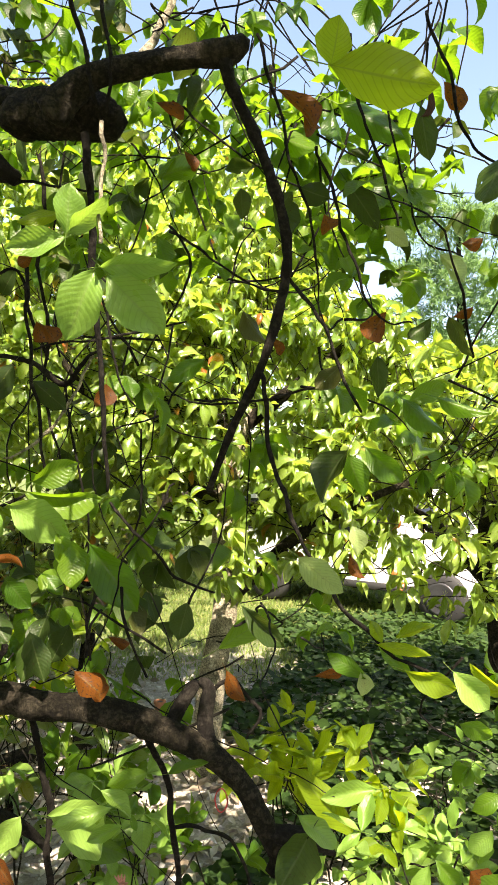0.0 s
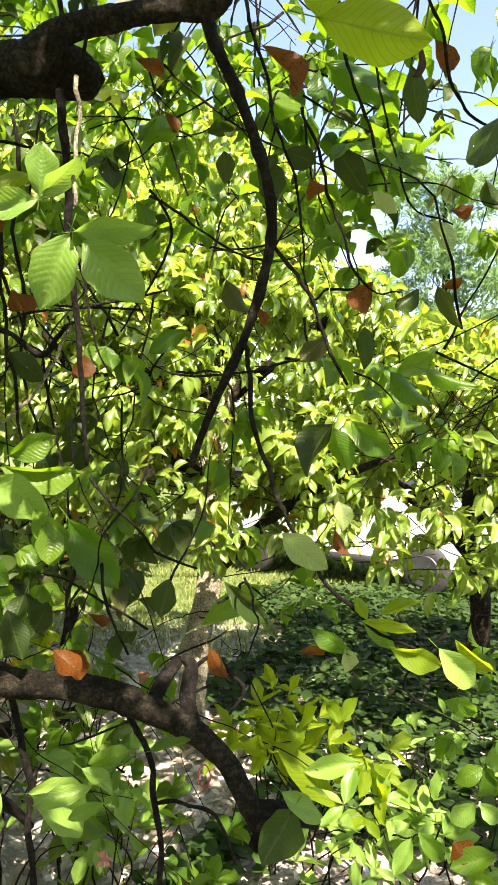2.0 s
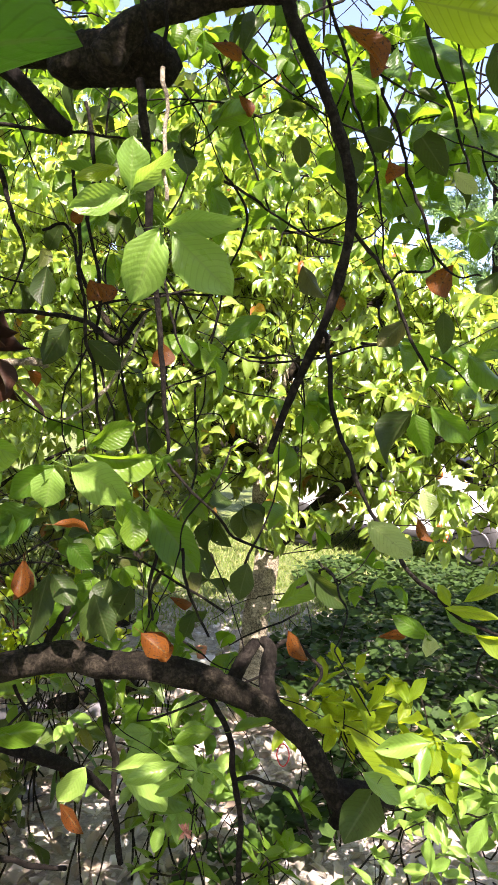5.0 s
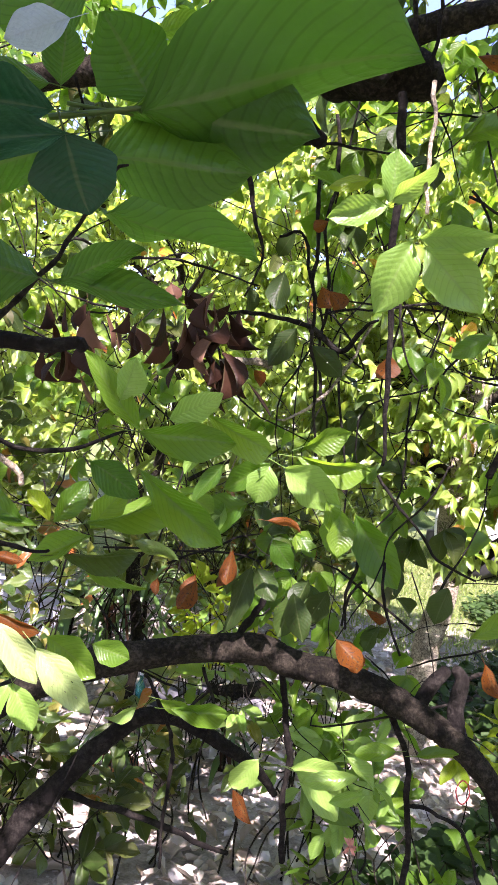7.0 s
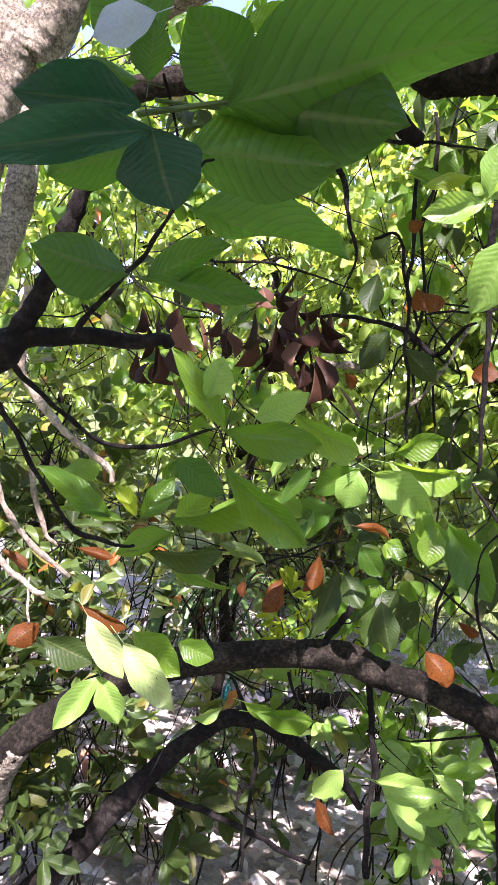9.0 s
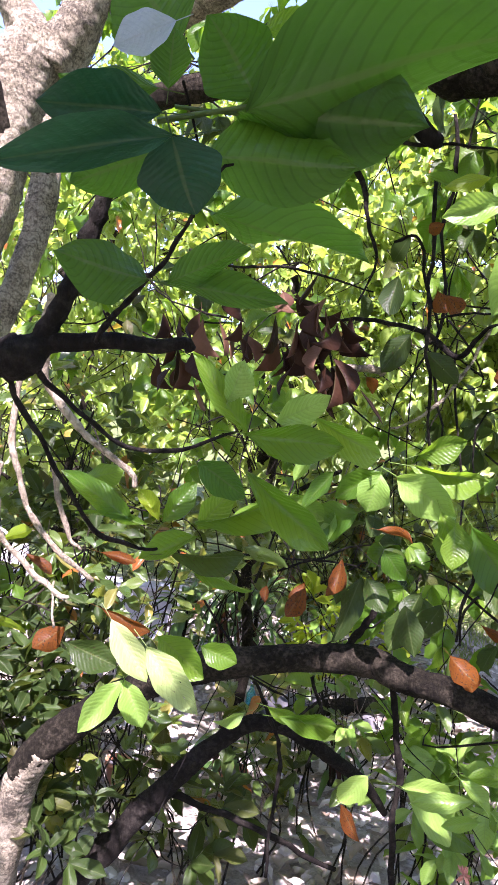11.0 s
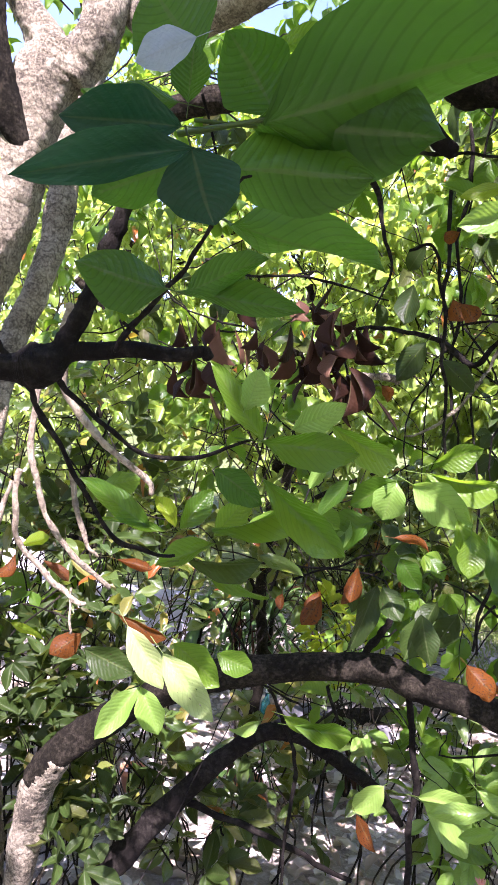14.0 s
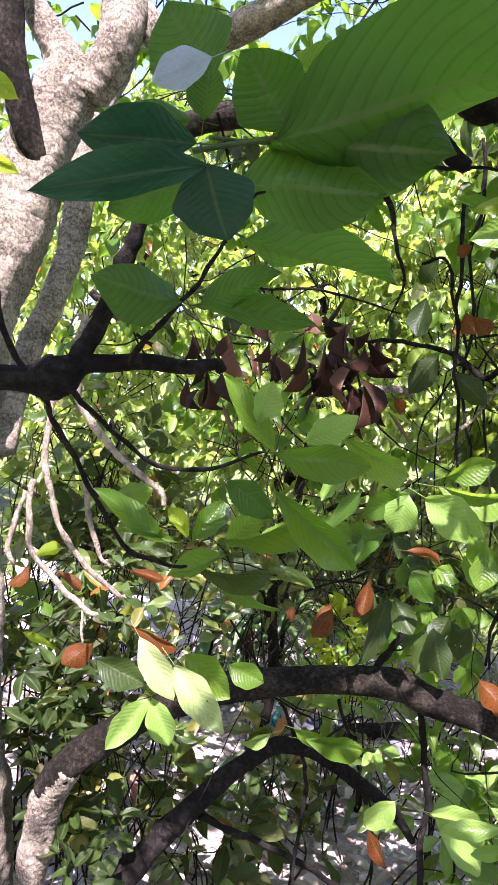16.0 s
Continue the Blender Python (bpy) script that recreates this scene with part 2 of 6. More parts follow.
def tube_arrays(points, per=5, sides=8, rough=0.09, seed=0):
    """A round, tapering and slightly knobbly rod along points; vertices and quads."""
    line = smooth_line(points, per)
    rng = np.random.default_rng(seed + int(abs(points[0][0]) * 1000))
    if 0.002 < points[0][3] < 0.016:
        sway = np.array([noise.noise_vector(Vector(c[:3]) * 9.0)[:] for c in line]) + 0.5 * np.array([noise.noise_vector(Vector(c[:3]) * 24.0)[:] for c in line])
        line[1:-1, :3] += 0.011 * sway[1:-1]
    way = np.gradient(line[:, :3], axis=0)
    way /= np.linalg.norm(way, axis=1)[:, None] + 1e-9
    side = np.cross(way[0], (0.31, 0.17, 0.93))
    side /= np.linalg.norm(side)
    ang = np.arange(sides) * 2 * math.pi / sides
    rings = []
    mean = max(0.02, float(np.mean(line[:, 3])))
    swell = 1 + rough * 1.6 * (rng.random(len(line)) - 0.5)
    for c, w, k in zip(line, way, swell):
        side = side - w * side.dot(w)
        side /= np.linalg.norm(side)
        up = np.cross(w, side)
        r = max(c[3], 0.0012) * k * (1 + rough * (rng.random(sides) - 0.5))
        if c[3] > 0.012:
            r = r * [1 + sum(a * noise.noise(Vector(c[:3]) * (f / mean) + Vector((math.cos(q), math.sin(q), 0)) * g) for a, f, g in ((0.20, 0.35, 1.0), (0.08, 0.9, 2.2), (0.04, 2.2, 4.5))) for q in ang]
        rings.append(c[:3] + r[:, None] * (np.cos(ang)[:, None] * side + np.sin(ang)[:, None] * up))
    verts = np.vstack(rings + [line[:1, :3] - way[:1] * line[0, 3] * 0.4, line[-1:, :3] + way[-1:] * max(line[-1, 3], 0.001) * 0.6])
    n = len(line)
    i, j = np.meshgrid(np.arange(n - 1), np.arange(sides), indexing="ij")
    i, j = i.ravel(), j.ravel()
    k = (j + 1) % sides
    quads = np.stack([i * sides + j, i * sides + k, (i + 1) * sides + k, (i + 1) * sides + j], 1)
    j = np.arange(0, sides, 2)
    first = np.stack([np.full(len(j), n * sides), (j + 2) % sides, (j + 1) % sides, j], 1)
    base = (n - 1) * sides
    last = np.stack([np.full(len(j), n * sides + 1), base + j, base + (j + 1) % sides, base + (j + 2) % sides], 1)
    return verts, np.vstack([quads, first, last])


def tube(name, points, material, parent, label=""):
    thick = max(p[3] for p in points)
    sides, per = (36, 22) if thick > 0.05 else (22, 16) if thick > 0.018 else (8, 6)
    verts, quads = tube_arrays(points, per, sides, 0.03 if thick > 0.018 else 0.2)
    return part(name, build_mesh(name, verts, quads), material, parent, label)


# half the width of a leaf along its length: narrowed to the stalk, drawn out to a point
OUTLINE = ((0.0, 0.04, 0.10, 0.18, 0.28, 0.38, 0.48, 0.58, 0.68, 0.77, 0.85, 0.91, 0.96, 1.0), (0.0, 0.17, 0.38, 0.62, 0.83, 0.96, 1.0, 0.97, 0.87, 0.72, 0.53, 0.34, 0.15, 0.0))


def leaf_shape(rows, cols, width, fold, droop, wavy, curl=0.0, seed=0, stalk=0.0):
    """One leaf blade: base at the origin, tip along +y at 1, face along +z, with a stalk behind it. Vertices, quads, uvs."""
    rng = np.random.default_rng(seed)
    phase, lean, twist = rng.random() * 6.28, (rng.random() - 0.5) * 0.22, (rng.random() - 0.5) * 1.0
    verts, uvs = [], []
    for i in range(rows + 1):
        s = i / rows
        half = width * 0.5 * float(np.interp(s, OUTLINE[0], OUTLINE[1]))
        if i in (0, rows):
            half = 0.006
        bend = droop * s * s
        for j in range(cols + 1):
            q = 2 * j / cols - 1
            edge = half * (1 + wavy * 0.10 * math.sin(17 * s + phase + 2.0 * q))
            x = q * edge
            z = -bend * 0.5 + fold * abs(x) + wavy * 0.07 * math.sin(9 * s + phase + 2.2 * q) * abs(q) + 0.02 * math.sin(5 * s + phase)
            y = s - 0.28 * bend * s
            if curl:
                a = curl * q * (0.6 + 0.8 * s)
                x, z = edge * math.sin(a) / curl * (1 if q else 0), z + edge * (1 - math.cos(a)) / curl
            t = twist * s * min(1.0, wavy + 0.3)
            x, z = x * math.cos(t) - z * math.sin(t), x * math.sin(t) + z * math.cos(t)
            verts.append((x + lean * s * s, y, z))
            uvs.append((0.5 + q * 0.5, s))
    quads = [(i * (cols + 1) + j, i * (cols + 1) + j + 1, (i + 1) * (cols + 1) + j + 1, (i + 1) * (cols + 1) + j) for i in range(rows) for j in range(cols)]
    if stalk:
        n = len(verts)
        for y, z, r in ((0.02, 0.0, 0.0045), (-stalk, 0.25 * stalk, 0.006)):
            for dx, dz in ((-2, -1), (2, -1), (2, 1), (-2, 1)):
                verts.append((dx * r, y, z + dz * r))
                uvs.append((0.5, 0.0))
        quads += [(n + k, n + (k + 1) % 4, n + 4 + (k + 1) % 4, n + 4 + k) for k in range(4)]
    return np.array(verts), np.array(quads), np.array(uvs)


KINDS = {"g": GREEN, "d": DEEP, "y": YELLOW, "l": LIGHT, "p": PALE, "w": PALE_SHEEN, "o": ORANGE, "b": BROWN, "n": NEAR_SHADED, "t": TEAL_SHEEN, "c": CROWN, "s": SHADE}
BLADES = {}


def blade(kind, variant):
    """A shared leaf mesh, one a kind and variant, one metre long and wide."""
    if (kind, variant) not in BLADES:
        if kind in "bo":
            shape = leaf_shape(14, 4, 1.0, 0.12, 0.25 + 0.2 * variant, 0.55 if kind == "b" else 0.45, 2.2 if kind == "b" else 0.4, seed=variant + 40, stalk=0.2)
        else:
            shape = leaf_shape(20, 6, 1.0, 0.14 + 0.07 * variant, 0.06 + 0.07 * variant, 0.5, seed=variant, stalk=0.25)
        me = build_mesh("leaf_blade", *shape)
        me.materials.append(KINDS[kind])
        BLADES[kind, variant] = me
    return BLADES[kind, variant]


COUNT = [0]


def leaf(parent, kind, x, y, z, rx, ry, rz, length, width):
    """One leaf on a tree, by its base, turn, length and width over length."""
    COUNT[0] += 1
    ob = part("leaf", blade(kind, COUNT[0] * 7 % 5), None, parent)
    ob.matrix_basis = pose(x, y, z, rx, ry, rz) @ Matrix.Diagonal((length * width, length, length, 1))
    return ob


def frames_of(way, up):
    """Turns (n, 3, 3) whose second column is way and whose third lies near up."""
    way = way / np.linalg.norm(way, axis=1)[:, None]
    x = np.cross(way, up)
    x /= np.linalg.norm(x, axis=1)[:, None] + 1e-9
    z = np.cross(x, way)
    return np.stack([x, way, z], 2)


def scatter(name, shapes, at, turn, size, width, material, parent=None, label="", kind="stuff", seed=0, smooth=True):
    """Many blades joined in one mesh: places (n, 3), turns (n, 3, 3), lengths (n) and widths over lengths (n)."""
    rng = np.random.default_rng(seed)
    pick = rng.integers(0, len(shapes), len(at))
    vs, fs, us, n = [], [], [], 0
    for k, (v, f, u) in enumerate(shapes):
        sel = np.flatnonzero(pick == k)
        if not len(sel):
            continue
        local = v[None] * np.stack([size[sel] * width[sel], size[sel], size[sel]], 1)[:, None, :]
        vs.append((np.einsum("nij,nvj->nvi", turn[sel], local) + at[sel][:, None]).reshape(-1, 3))
        fs.append((f[None] + (n + np.arange(len(sel)) * len(v))[:, None, None]).reshape(-1, f.shape[1]))
        us.append(np.tile(u, (len(sel), 1)))
        n += len(sel) * len(v)
    return part(name, build_mesh(name, np.vstack(vs), np.vstack(fs), np.vstack(us), smooth), material, parent, label, kind)


def sprays(centres, out, rng, size=(0.10, 0.18), stalks=(3, 5), droop=0.5, face=None):
    """Leaves in threes on stalks round twig ends. Returns places, ways, ups and lengths."""
    at, way, up, length = [], [], [], []
    for c, o in zip(centres, out):
        for _ in range(rng.integers(stalks[0], stalks[1] + 1)):
            d = o * 0.8 + rng.normal(0, 0.75, 3)
            d[2] += 0.15
            d /= np.linalg.norm(d)
            node = c + d * rng.uniform(0.03, 0.11)
            lift = np.array([0.0, 0.0, 0.6]) + np.array(SUN_TO) * 0.7 + o * 0.4 + rng.normal(0, 0.35, 3)
            side = np.cross(d, lift)
            side /= np.linalg.norm(side) + 1e-9
            big = rng.uniform(*size)
            for turn in (-1.05, 0.0, 1.05):
                if turn and rng.random() < 0.12:
                    continue
                w = d * math.cos(turn) + side * math.sin(turn) + rng.normal(0, 0.16, 3)
                w[2] -= droop * rng.uniform(0.3, 1.3)
                at.append(node), way.append(w), up.append(lift + rng.normal(0, 0.25, 3))
                length.append(big * (1.0 if turn == 0 else rng.uniform(0.72, 0.95)))
    return np.array(at), np.array(way), np.array(up), np.array(length)


MEDIUM = [leaf_shape(6, 2, 1.0, 0.25 + 0.1 * k, 0.25 + 0.2 * k, 0.6, seed=k + 3, stalk=0.2) for k in range(4)]
COARSE = [leaf_shape(4, 2, 1.0, 0.25, 0.4, 0.3, seed=6), leaf_shape(4, 2, 1.0, 0.12, 0.25, 0.3, seed=7)]

# ---- ground ----


def ground_material():
    n = Nodes("ground_soil")
    at = n.put("ShaderNodeTexCoord").outputs["Object"]
    xyz = n.put("ShaderNodeSeparateXYZ", {0: at})
    f1, f2, f3 = n.noise(1.1, 4.0, 0.6, at), n.noise(14.0, 5.0, 0.65, at), n.noise(90.0, 4.0, 0.65, at)
    soil = n.ramp(n.math("ADD", n.math("MULTIPLY", f2, 0.6), n.math("MULTIPLY", f3, 0.4)), [(0.32, (0.14, 0.118, 0.096)), (0.5, (0.31, 0.278, 0.24)), (0.68, (0.48, 0.445, 0.40))])
    turf = n.ramp(f2, [(0.3, (0.05, 0.075, 0.022)), (0.55, (0.10, 0.13, 0.035)), (0.75, (0.24, 0.21, 0.11))])
    reach = n.put("ShaderNodeVectorMath", {0: at, 1: (-1.0, 2.5, 0.0)}, operation="DISTANCE").outputs["Value"]
    far = n.span(n.math("ADD", reach, n.math("MULTIPLY", f1, 2.5)), 5.0, 6.4)
    tone = n.mix(far, soil, turf)
    bump = n.put("ShaderNodeBump", {"Strength": 0.9, "Distance": 0.03, "Height": n.math("ADD", f2, n.math("MULTIPLY", f3, 0.4))}).outputs[0]
    return n.done(n.put("ShaderNodeBsdfPrincipled", {"Base Color": tone, "Roughness": 0.93, "Specular IOR Level": 0.2, "Normal": bump}).outputs[0])


def ground_height(x, y):
    return 0.05 * noise.noise(Vector((x * 0.6, y * 0.6, 0.3))) + 0.02 * noise.noise(Vector((x * 2.7, y * 2.7, 4.1)))


def make_ground():
    line = np.concatenate([[-400, -150, -60, -30], np.linspace(-16, 16, 129), [30, 60, 150, 400]])
    verts = [(x, y, ground_height(x, y) if max(abs(x), abs(y)) < 20 else 0.0) for y in line for x in line]
    k = len(line)
    quads = [(j * k + i, j * k + i + 1, (j + 1) * k + i + 1, (j + 1) * k + i) for j in range(k - 1) for i in range(k - 1)]
    tagged(part("ground", build_mesh("ground", verts, quads), ground_material()), "bare pale soil running into thin sunlit turf", "ground", kind="structure")


make_ground()

tree = thing("fruit_tree", (-1.5, 1.45, 0.0), "grey-barked fruit tree with large three-part leaves, some turned orange", "tree")

# ---- the near fruit tree: stems and limbs ----
tube("trunk", [(-1.5839, 1.5546, -0.6, 0.19), (-1.6252, 1.5233, -0.2, 0.16), (-1.6751, 1.4999, 0.2896, 0.148), (-1.7298, 1.4622, 0.7096, 0.136), (-1.7861, 1.4214, 1.1923, 0.132), (-1.8397, 1.392, 1.5993, 0.125), (-1.8208, 1.4067, 1.9171, 0.115), (-1.7657, 1.4423, 2.1564, 0.108), (-1.7249, 1.469, 2.4099, 0.1), (-1.6752, 1.5007, 2.5904, 0.0931), (-1.6512, 1.5167, 2.6688, 0.0776)], BARK, tree)
tube("stem", [(-1.6502, 1.5167, 2.6028, 0.067), (-1.7138, 1.4773, 2.7248, 0.0508), (-1.7823, 1.4346, 2.8295, 0.0388), (-1.8705, 1.3798, 2.9806, 0.0353), (-2.0076, 1.2954, 3.3059, 0.0282)], BARK, tree)
tube("stem", [(-1.6277, 1.5309, 2.5899, 0.0705), (-1.568, 1.57, 2.7322, 0.0649), (-1.5622, 1.5752, 2.9154, 0.062), (-1.574, 1.5695, 3.1287, 0.0465), (-1.4639, 1.524, 3.491, 0.0336)], BARK, tree)
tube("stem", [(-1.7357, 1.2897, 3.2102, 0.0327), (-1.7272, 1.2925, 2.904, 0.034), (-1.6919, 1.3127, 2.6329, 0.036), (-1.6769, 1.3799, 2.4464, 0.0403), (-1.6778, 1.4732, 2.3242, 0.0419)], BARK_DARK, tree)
tube("stem", [(-1.8247, 1.9073, 3.6168, 0.0400), (-1.8501, 1.886, 3.0014, 0.0456), (-1.8896, 1.7983, 2.5951, 0.0458), (-1.8490, 1.7624, 2.2927, 0.0471), (-1.8380, 1.7081, 2.0529, 0.0440), (-1.8559, 1.6355, 1.8178, 0.0446), (-1.8074, 1.5455, 1.5286, 0.0452)], BARK, tree)
tube("limb", [(-1.5753, 1.5906, 2.9108, 0.0427), (-1.4405, 1.7105, 2.7507, 0.0448), (-1.3313, 1.7211, 2.796, 0.0437), (-1.1589, 1.7125, 2.8392, 0.0443), (-0.9753, 1.7112, 2.8988, 0.0383), (-0.7352, 1.7467, 3.064, 0.0272)], BARK, tree)
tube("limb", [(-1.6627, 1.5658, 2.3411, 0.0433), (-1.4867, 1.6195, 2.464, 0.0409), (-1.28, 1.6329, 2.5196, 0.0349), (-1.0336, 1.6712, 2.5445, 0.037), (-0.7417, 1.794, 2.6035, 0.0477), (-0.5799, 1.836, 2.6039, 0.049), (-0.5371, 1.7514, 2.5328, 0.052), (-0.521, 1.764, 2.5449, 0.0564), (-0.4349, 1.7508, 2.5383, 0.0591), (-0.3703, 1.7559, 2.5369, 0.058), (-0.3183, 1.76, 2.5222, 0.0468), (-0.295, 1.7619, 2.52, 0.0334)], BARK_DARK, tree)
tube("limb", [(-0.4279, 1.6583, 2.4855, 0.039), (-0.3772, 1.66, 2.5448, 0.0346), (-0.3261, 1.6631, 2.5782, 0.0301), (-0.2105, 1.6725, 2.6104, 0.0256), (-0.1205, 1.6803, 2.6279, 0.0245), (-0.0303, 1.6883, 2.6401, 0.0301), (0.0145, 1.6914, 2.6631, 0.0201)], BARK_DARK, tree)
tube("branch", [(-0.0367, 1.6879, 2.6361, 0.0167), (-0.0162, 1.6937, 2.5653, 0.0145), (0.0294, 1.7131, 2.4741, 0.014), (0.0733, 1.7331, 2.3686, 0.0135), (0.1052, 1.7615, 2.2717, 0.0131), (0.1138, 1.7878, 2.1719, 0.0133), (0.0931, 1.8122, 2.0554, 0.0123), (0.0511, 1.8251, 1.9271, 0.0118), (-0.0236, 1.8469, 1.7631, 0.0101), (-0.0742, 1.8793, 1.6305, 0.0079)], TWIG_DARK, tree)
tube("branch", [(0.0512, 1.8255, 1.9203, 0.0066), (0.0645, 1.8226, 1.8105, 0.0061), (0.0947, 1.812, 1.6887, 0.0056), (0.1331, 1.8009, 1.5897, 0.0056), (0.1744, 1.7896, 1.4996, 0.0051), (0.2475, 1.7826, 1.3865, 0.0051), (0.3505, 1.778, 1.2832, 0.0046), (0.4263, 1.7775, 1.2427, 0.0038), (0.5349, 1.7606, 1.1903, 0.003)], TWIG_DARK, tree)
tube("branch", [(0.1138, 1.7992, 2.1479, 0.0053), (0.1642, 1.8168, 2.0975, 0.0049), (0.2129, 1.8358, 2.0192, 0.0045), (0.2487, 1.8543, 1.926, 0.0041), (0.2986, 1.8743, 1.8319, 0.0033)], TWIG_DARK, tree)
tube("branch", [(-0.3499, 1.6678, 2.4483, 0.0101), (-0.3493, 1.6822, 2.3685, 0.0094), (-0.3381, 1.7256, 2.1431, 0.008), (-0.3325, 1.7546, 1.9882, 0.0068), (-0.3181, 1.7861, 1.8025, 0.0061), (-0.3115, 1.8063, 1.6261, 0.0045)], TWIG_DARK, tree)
# lighter bark than its neighbours puts the sun on this twig into colour
tube("twig", [(-0.2474, 1.4706, 2.3715, 0.0041), (-0.2269, 1.4303, 2.2214, 0.0039), (-0.2154, 1.3879, 2.0959, 0.0035)], BARK, tree)
tube("twig", [(-0.3857, 1.5858, 2.7866, 0.0052), (-0.3464, 1.5962, 2.6626, 0.0052), (-0.3266, 1.6223, 2.5874, 0.0053), (-0.3124, 1.6487, 2.497, 0.0054)], TWIG_DARK, tree)
tube("twig", [(-0.3049, 1.5935, 2.7883, 0.0049), (-0.2839, 1.6035, 2.639, 0.0049), (-0.2793, 1.6296, 2.5378, 0.0046), (-0.2837, 1.6423, 2.4797, 0.0046)], TWIG_DARK, tree)
tube("branch", [(-0.2732, 1.7549, 2.6504, 0.0107), (-0.2246, 1.8049, 2.7432, 0.0101), (-0.2059, 1.8511, 2.8534, 0.0095), (-0.1699, 1.8967, 3.0052, 0.0089)], BARK, tree)
tube("twig", [(0.2542, 1.7522, 2.7123, 0.004), (0.2721, 1.761, 2.5801, 0.004), (0.2986, 1.7881, 2.4977, 0.0036), (0.335, 1.8163, 2.4132, 0.0033), (0.3798, 1.8476, 2.2856, 0.0029)], TWIG_DARK, tree)
tube("twig", [(0.1036, 1.8004, 2.4809, 0.0037), (0.139, 1.8195, 2.3766, 0.0033), (0.1747, 1.8486, 2.2745, 0.0033), (0.1945, 1.8815, 2.0713, 0.0021)], TWIG_DARK, tree)
tube("twig", [(0.1786, 1.8083, 2.4688, 0.0041), (0.2215, 1.8288, 2.3508, 0.0037), (0.2577, 1.8481, 2.2451, 0.0037), (0.3087, 1.8703, 2.1107, 0.0033), (0.3658, 1.8887, 2.0586, 0.0025), (0.4228, 1.9042, 2.0592, 0.0021)], TWIG_DARK, tree)
tube("twig", [(0.0362, 1.7314, 2.7077, 0.0044), (0.0696, 1.7605, 2.6001, 0.004), (0.1039, 1.7899, 2.4897, 0.0037), (0.1251, 1.8061, 2.4131, 0.0033)], TWIG_DARK, tree)
tube("twig", [(0.4317, 1.7663, 2.7691, 0.004), (0.4798, 1.7773, 2.6508, 0.004), (0.5185, 1.807, 2.5425, 0.004), (0.571, 1.8367, 2.4589, 0.0033), (0.6416, 1.8547, 2.4376, 0.0025)], TWIG_DARK, tree)
tube("twig", [(0.3435, 1.8648, 2.6499, 0.003), (0.3593, 1.8723, 2.5379, 0.003), (0.4057, 1.904, 2.4067, 0.0026), (0.4574, 1.9162, 2.273, 0.0026), (0.5519, 1.9374, 2.2355, 0.0021)], TWIG_DARK, tree)
tube("twig", [(-0.5879, 1.8919, 2.3445, 0.0058), (-0.5728, 1.9045, 2.1374, 0.0053), (-0.5674, 1.9353, 1.9482, 0.0049), (-0.5286, 1.9869, 1.6193, 0.0037)], TWIG_DARK, tree)
tube("twig", [(-0.533, 1.8664, 1.981, 0.0026), (-0.3466, 1.8825, 2.0166, 0.0035), (-0.1479, 1.9092, 2.0634, 0.0026)], TWIG_DARK, tree)
tube("twig", [(-0.3335, 1.8289, 2.1023, 0.0034), (-0.3173, 1.838, 1.9623, 0.003), (-0.2644, 1.8698, 1.8392, 0.0021)], TWIG_DARK, tree)
tube("twig", [(-0.2035, 1.9301, 2.323, 0.0036), (-0.1426, 1.9423, 2.2057, 0.0036), (-0.1998, 1.9433, 2.086, 0.0027), (-0.2841, 1.9915, 1.9741, 0.0023)], TWIG_DARK, tree)
tube("twig", [(-0.2138, 1.9793, 2.3253, 0.0037), (-0.1219, 1.9914, 2.2664, 0.0037), (-0.0045, 2.0562, 2.2067, 0.0028), (0.0892, 2.0669, 2.1775, 0.0023)], TWIG_DARK, tree)
tube("twig", [(-0.3471, 1.9555, 1.594, 0.004), (-0.2495, 1.9704, 1.4924, 0.0036), (-0.1782, 2.0023, 1.4024, 0.0036), (-0.0773, 2.0447, 1.3551, 0.0027)], TWIG_DARK, tree)
tube("twig", [(-0.3502, 1.8658, 1.3861, 0.0046), (-0.3696, 1.8692, 1.2875, 0.0042), (-0.3675, 1.8943, 1.1984, 0.0034)], TWIG_DARK, tree)
tube("twig", [(-0.2873, 1.8718, 1.3875, 0.0042), (-0.2715, 1.8794, 1.2755, 0.0038), (-0.2254, 1.9102, 1.1588, 0.003)], TWIG_DARK, tree)
tube("twig", [(-0.60, 2.01, 2.56, 0.0056), (-0.575, 2.02, 2.40, 0.0054), (-0.60, 2.03, 2.25, 0.005), (-0.566, 2.05, 2.08, 0.005), (-0.585, 2.08, 1.90, 0.0044), (-0.535, 2.09, 1.69, 0.0032)], TWIG_DARK, tree)
tube("twig", [(-0.8069, 1.6782, 2.3781, 0.0045), (-0.6919, 1.7212, 2.3841, 0.0049), (-0.5799, 1.7737, 2.3859, 0.0049), (-0.4753, 1.8559, 2.4024, 0.0034), (-0.3673, 1.9499, 2.4171, 0.0026)], TWIG_DARK, tree)
tube("branch", [(-0.6982, 1.6696, 2.5182, 0.0205), (-0.6407, 1.7109, 2.4709, 0.0208), (-0.5873, 1.7503, 2.4085, 0.021), (-0.5534, 1.7728, 2.3831, 0.0176)], TWIG_DARK, tree)
tube("twig", [(-0.8836, 1.9194, 2.4747, 0.0075), (-0.8123, 1.9431, 2.3768, 0.0084), (-0.7872, 1.9491, 2.2686, 0.0066), (-0.7481, 1.9599, 2.1456, 0.0042), (-0.7785, 1.9452, 2.0346, 0.0028)], TWIG_DARK, tree)
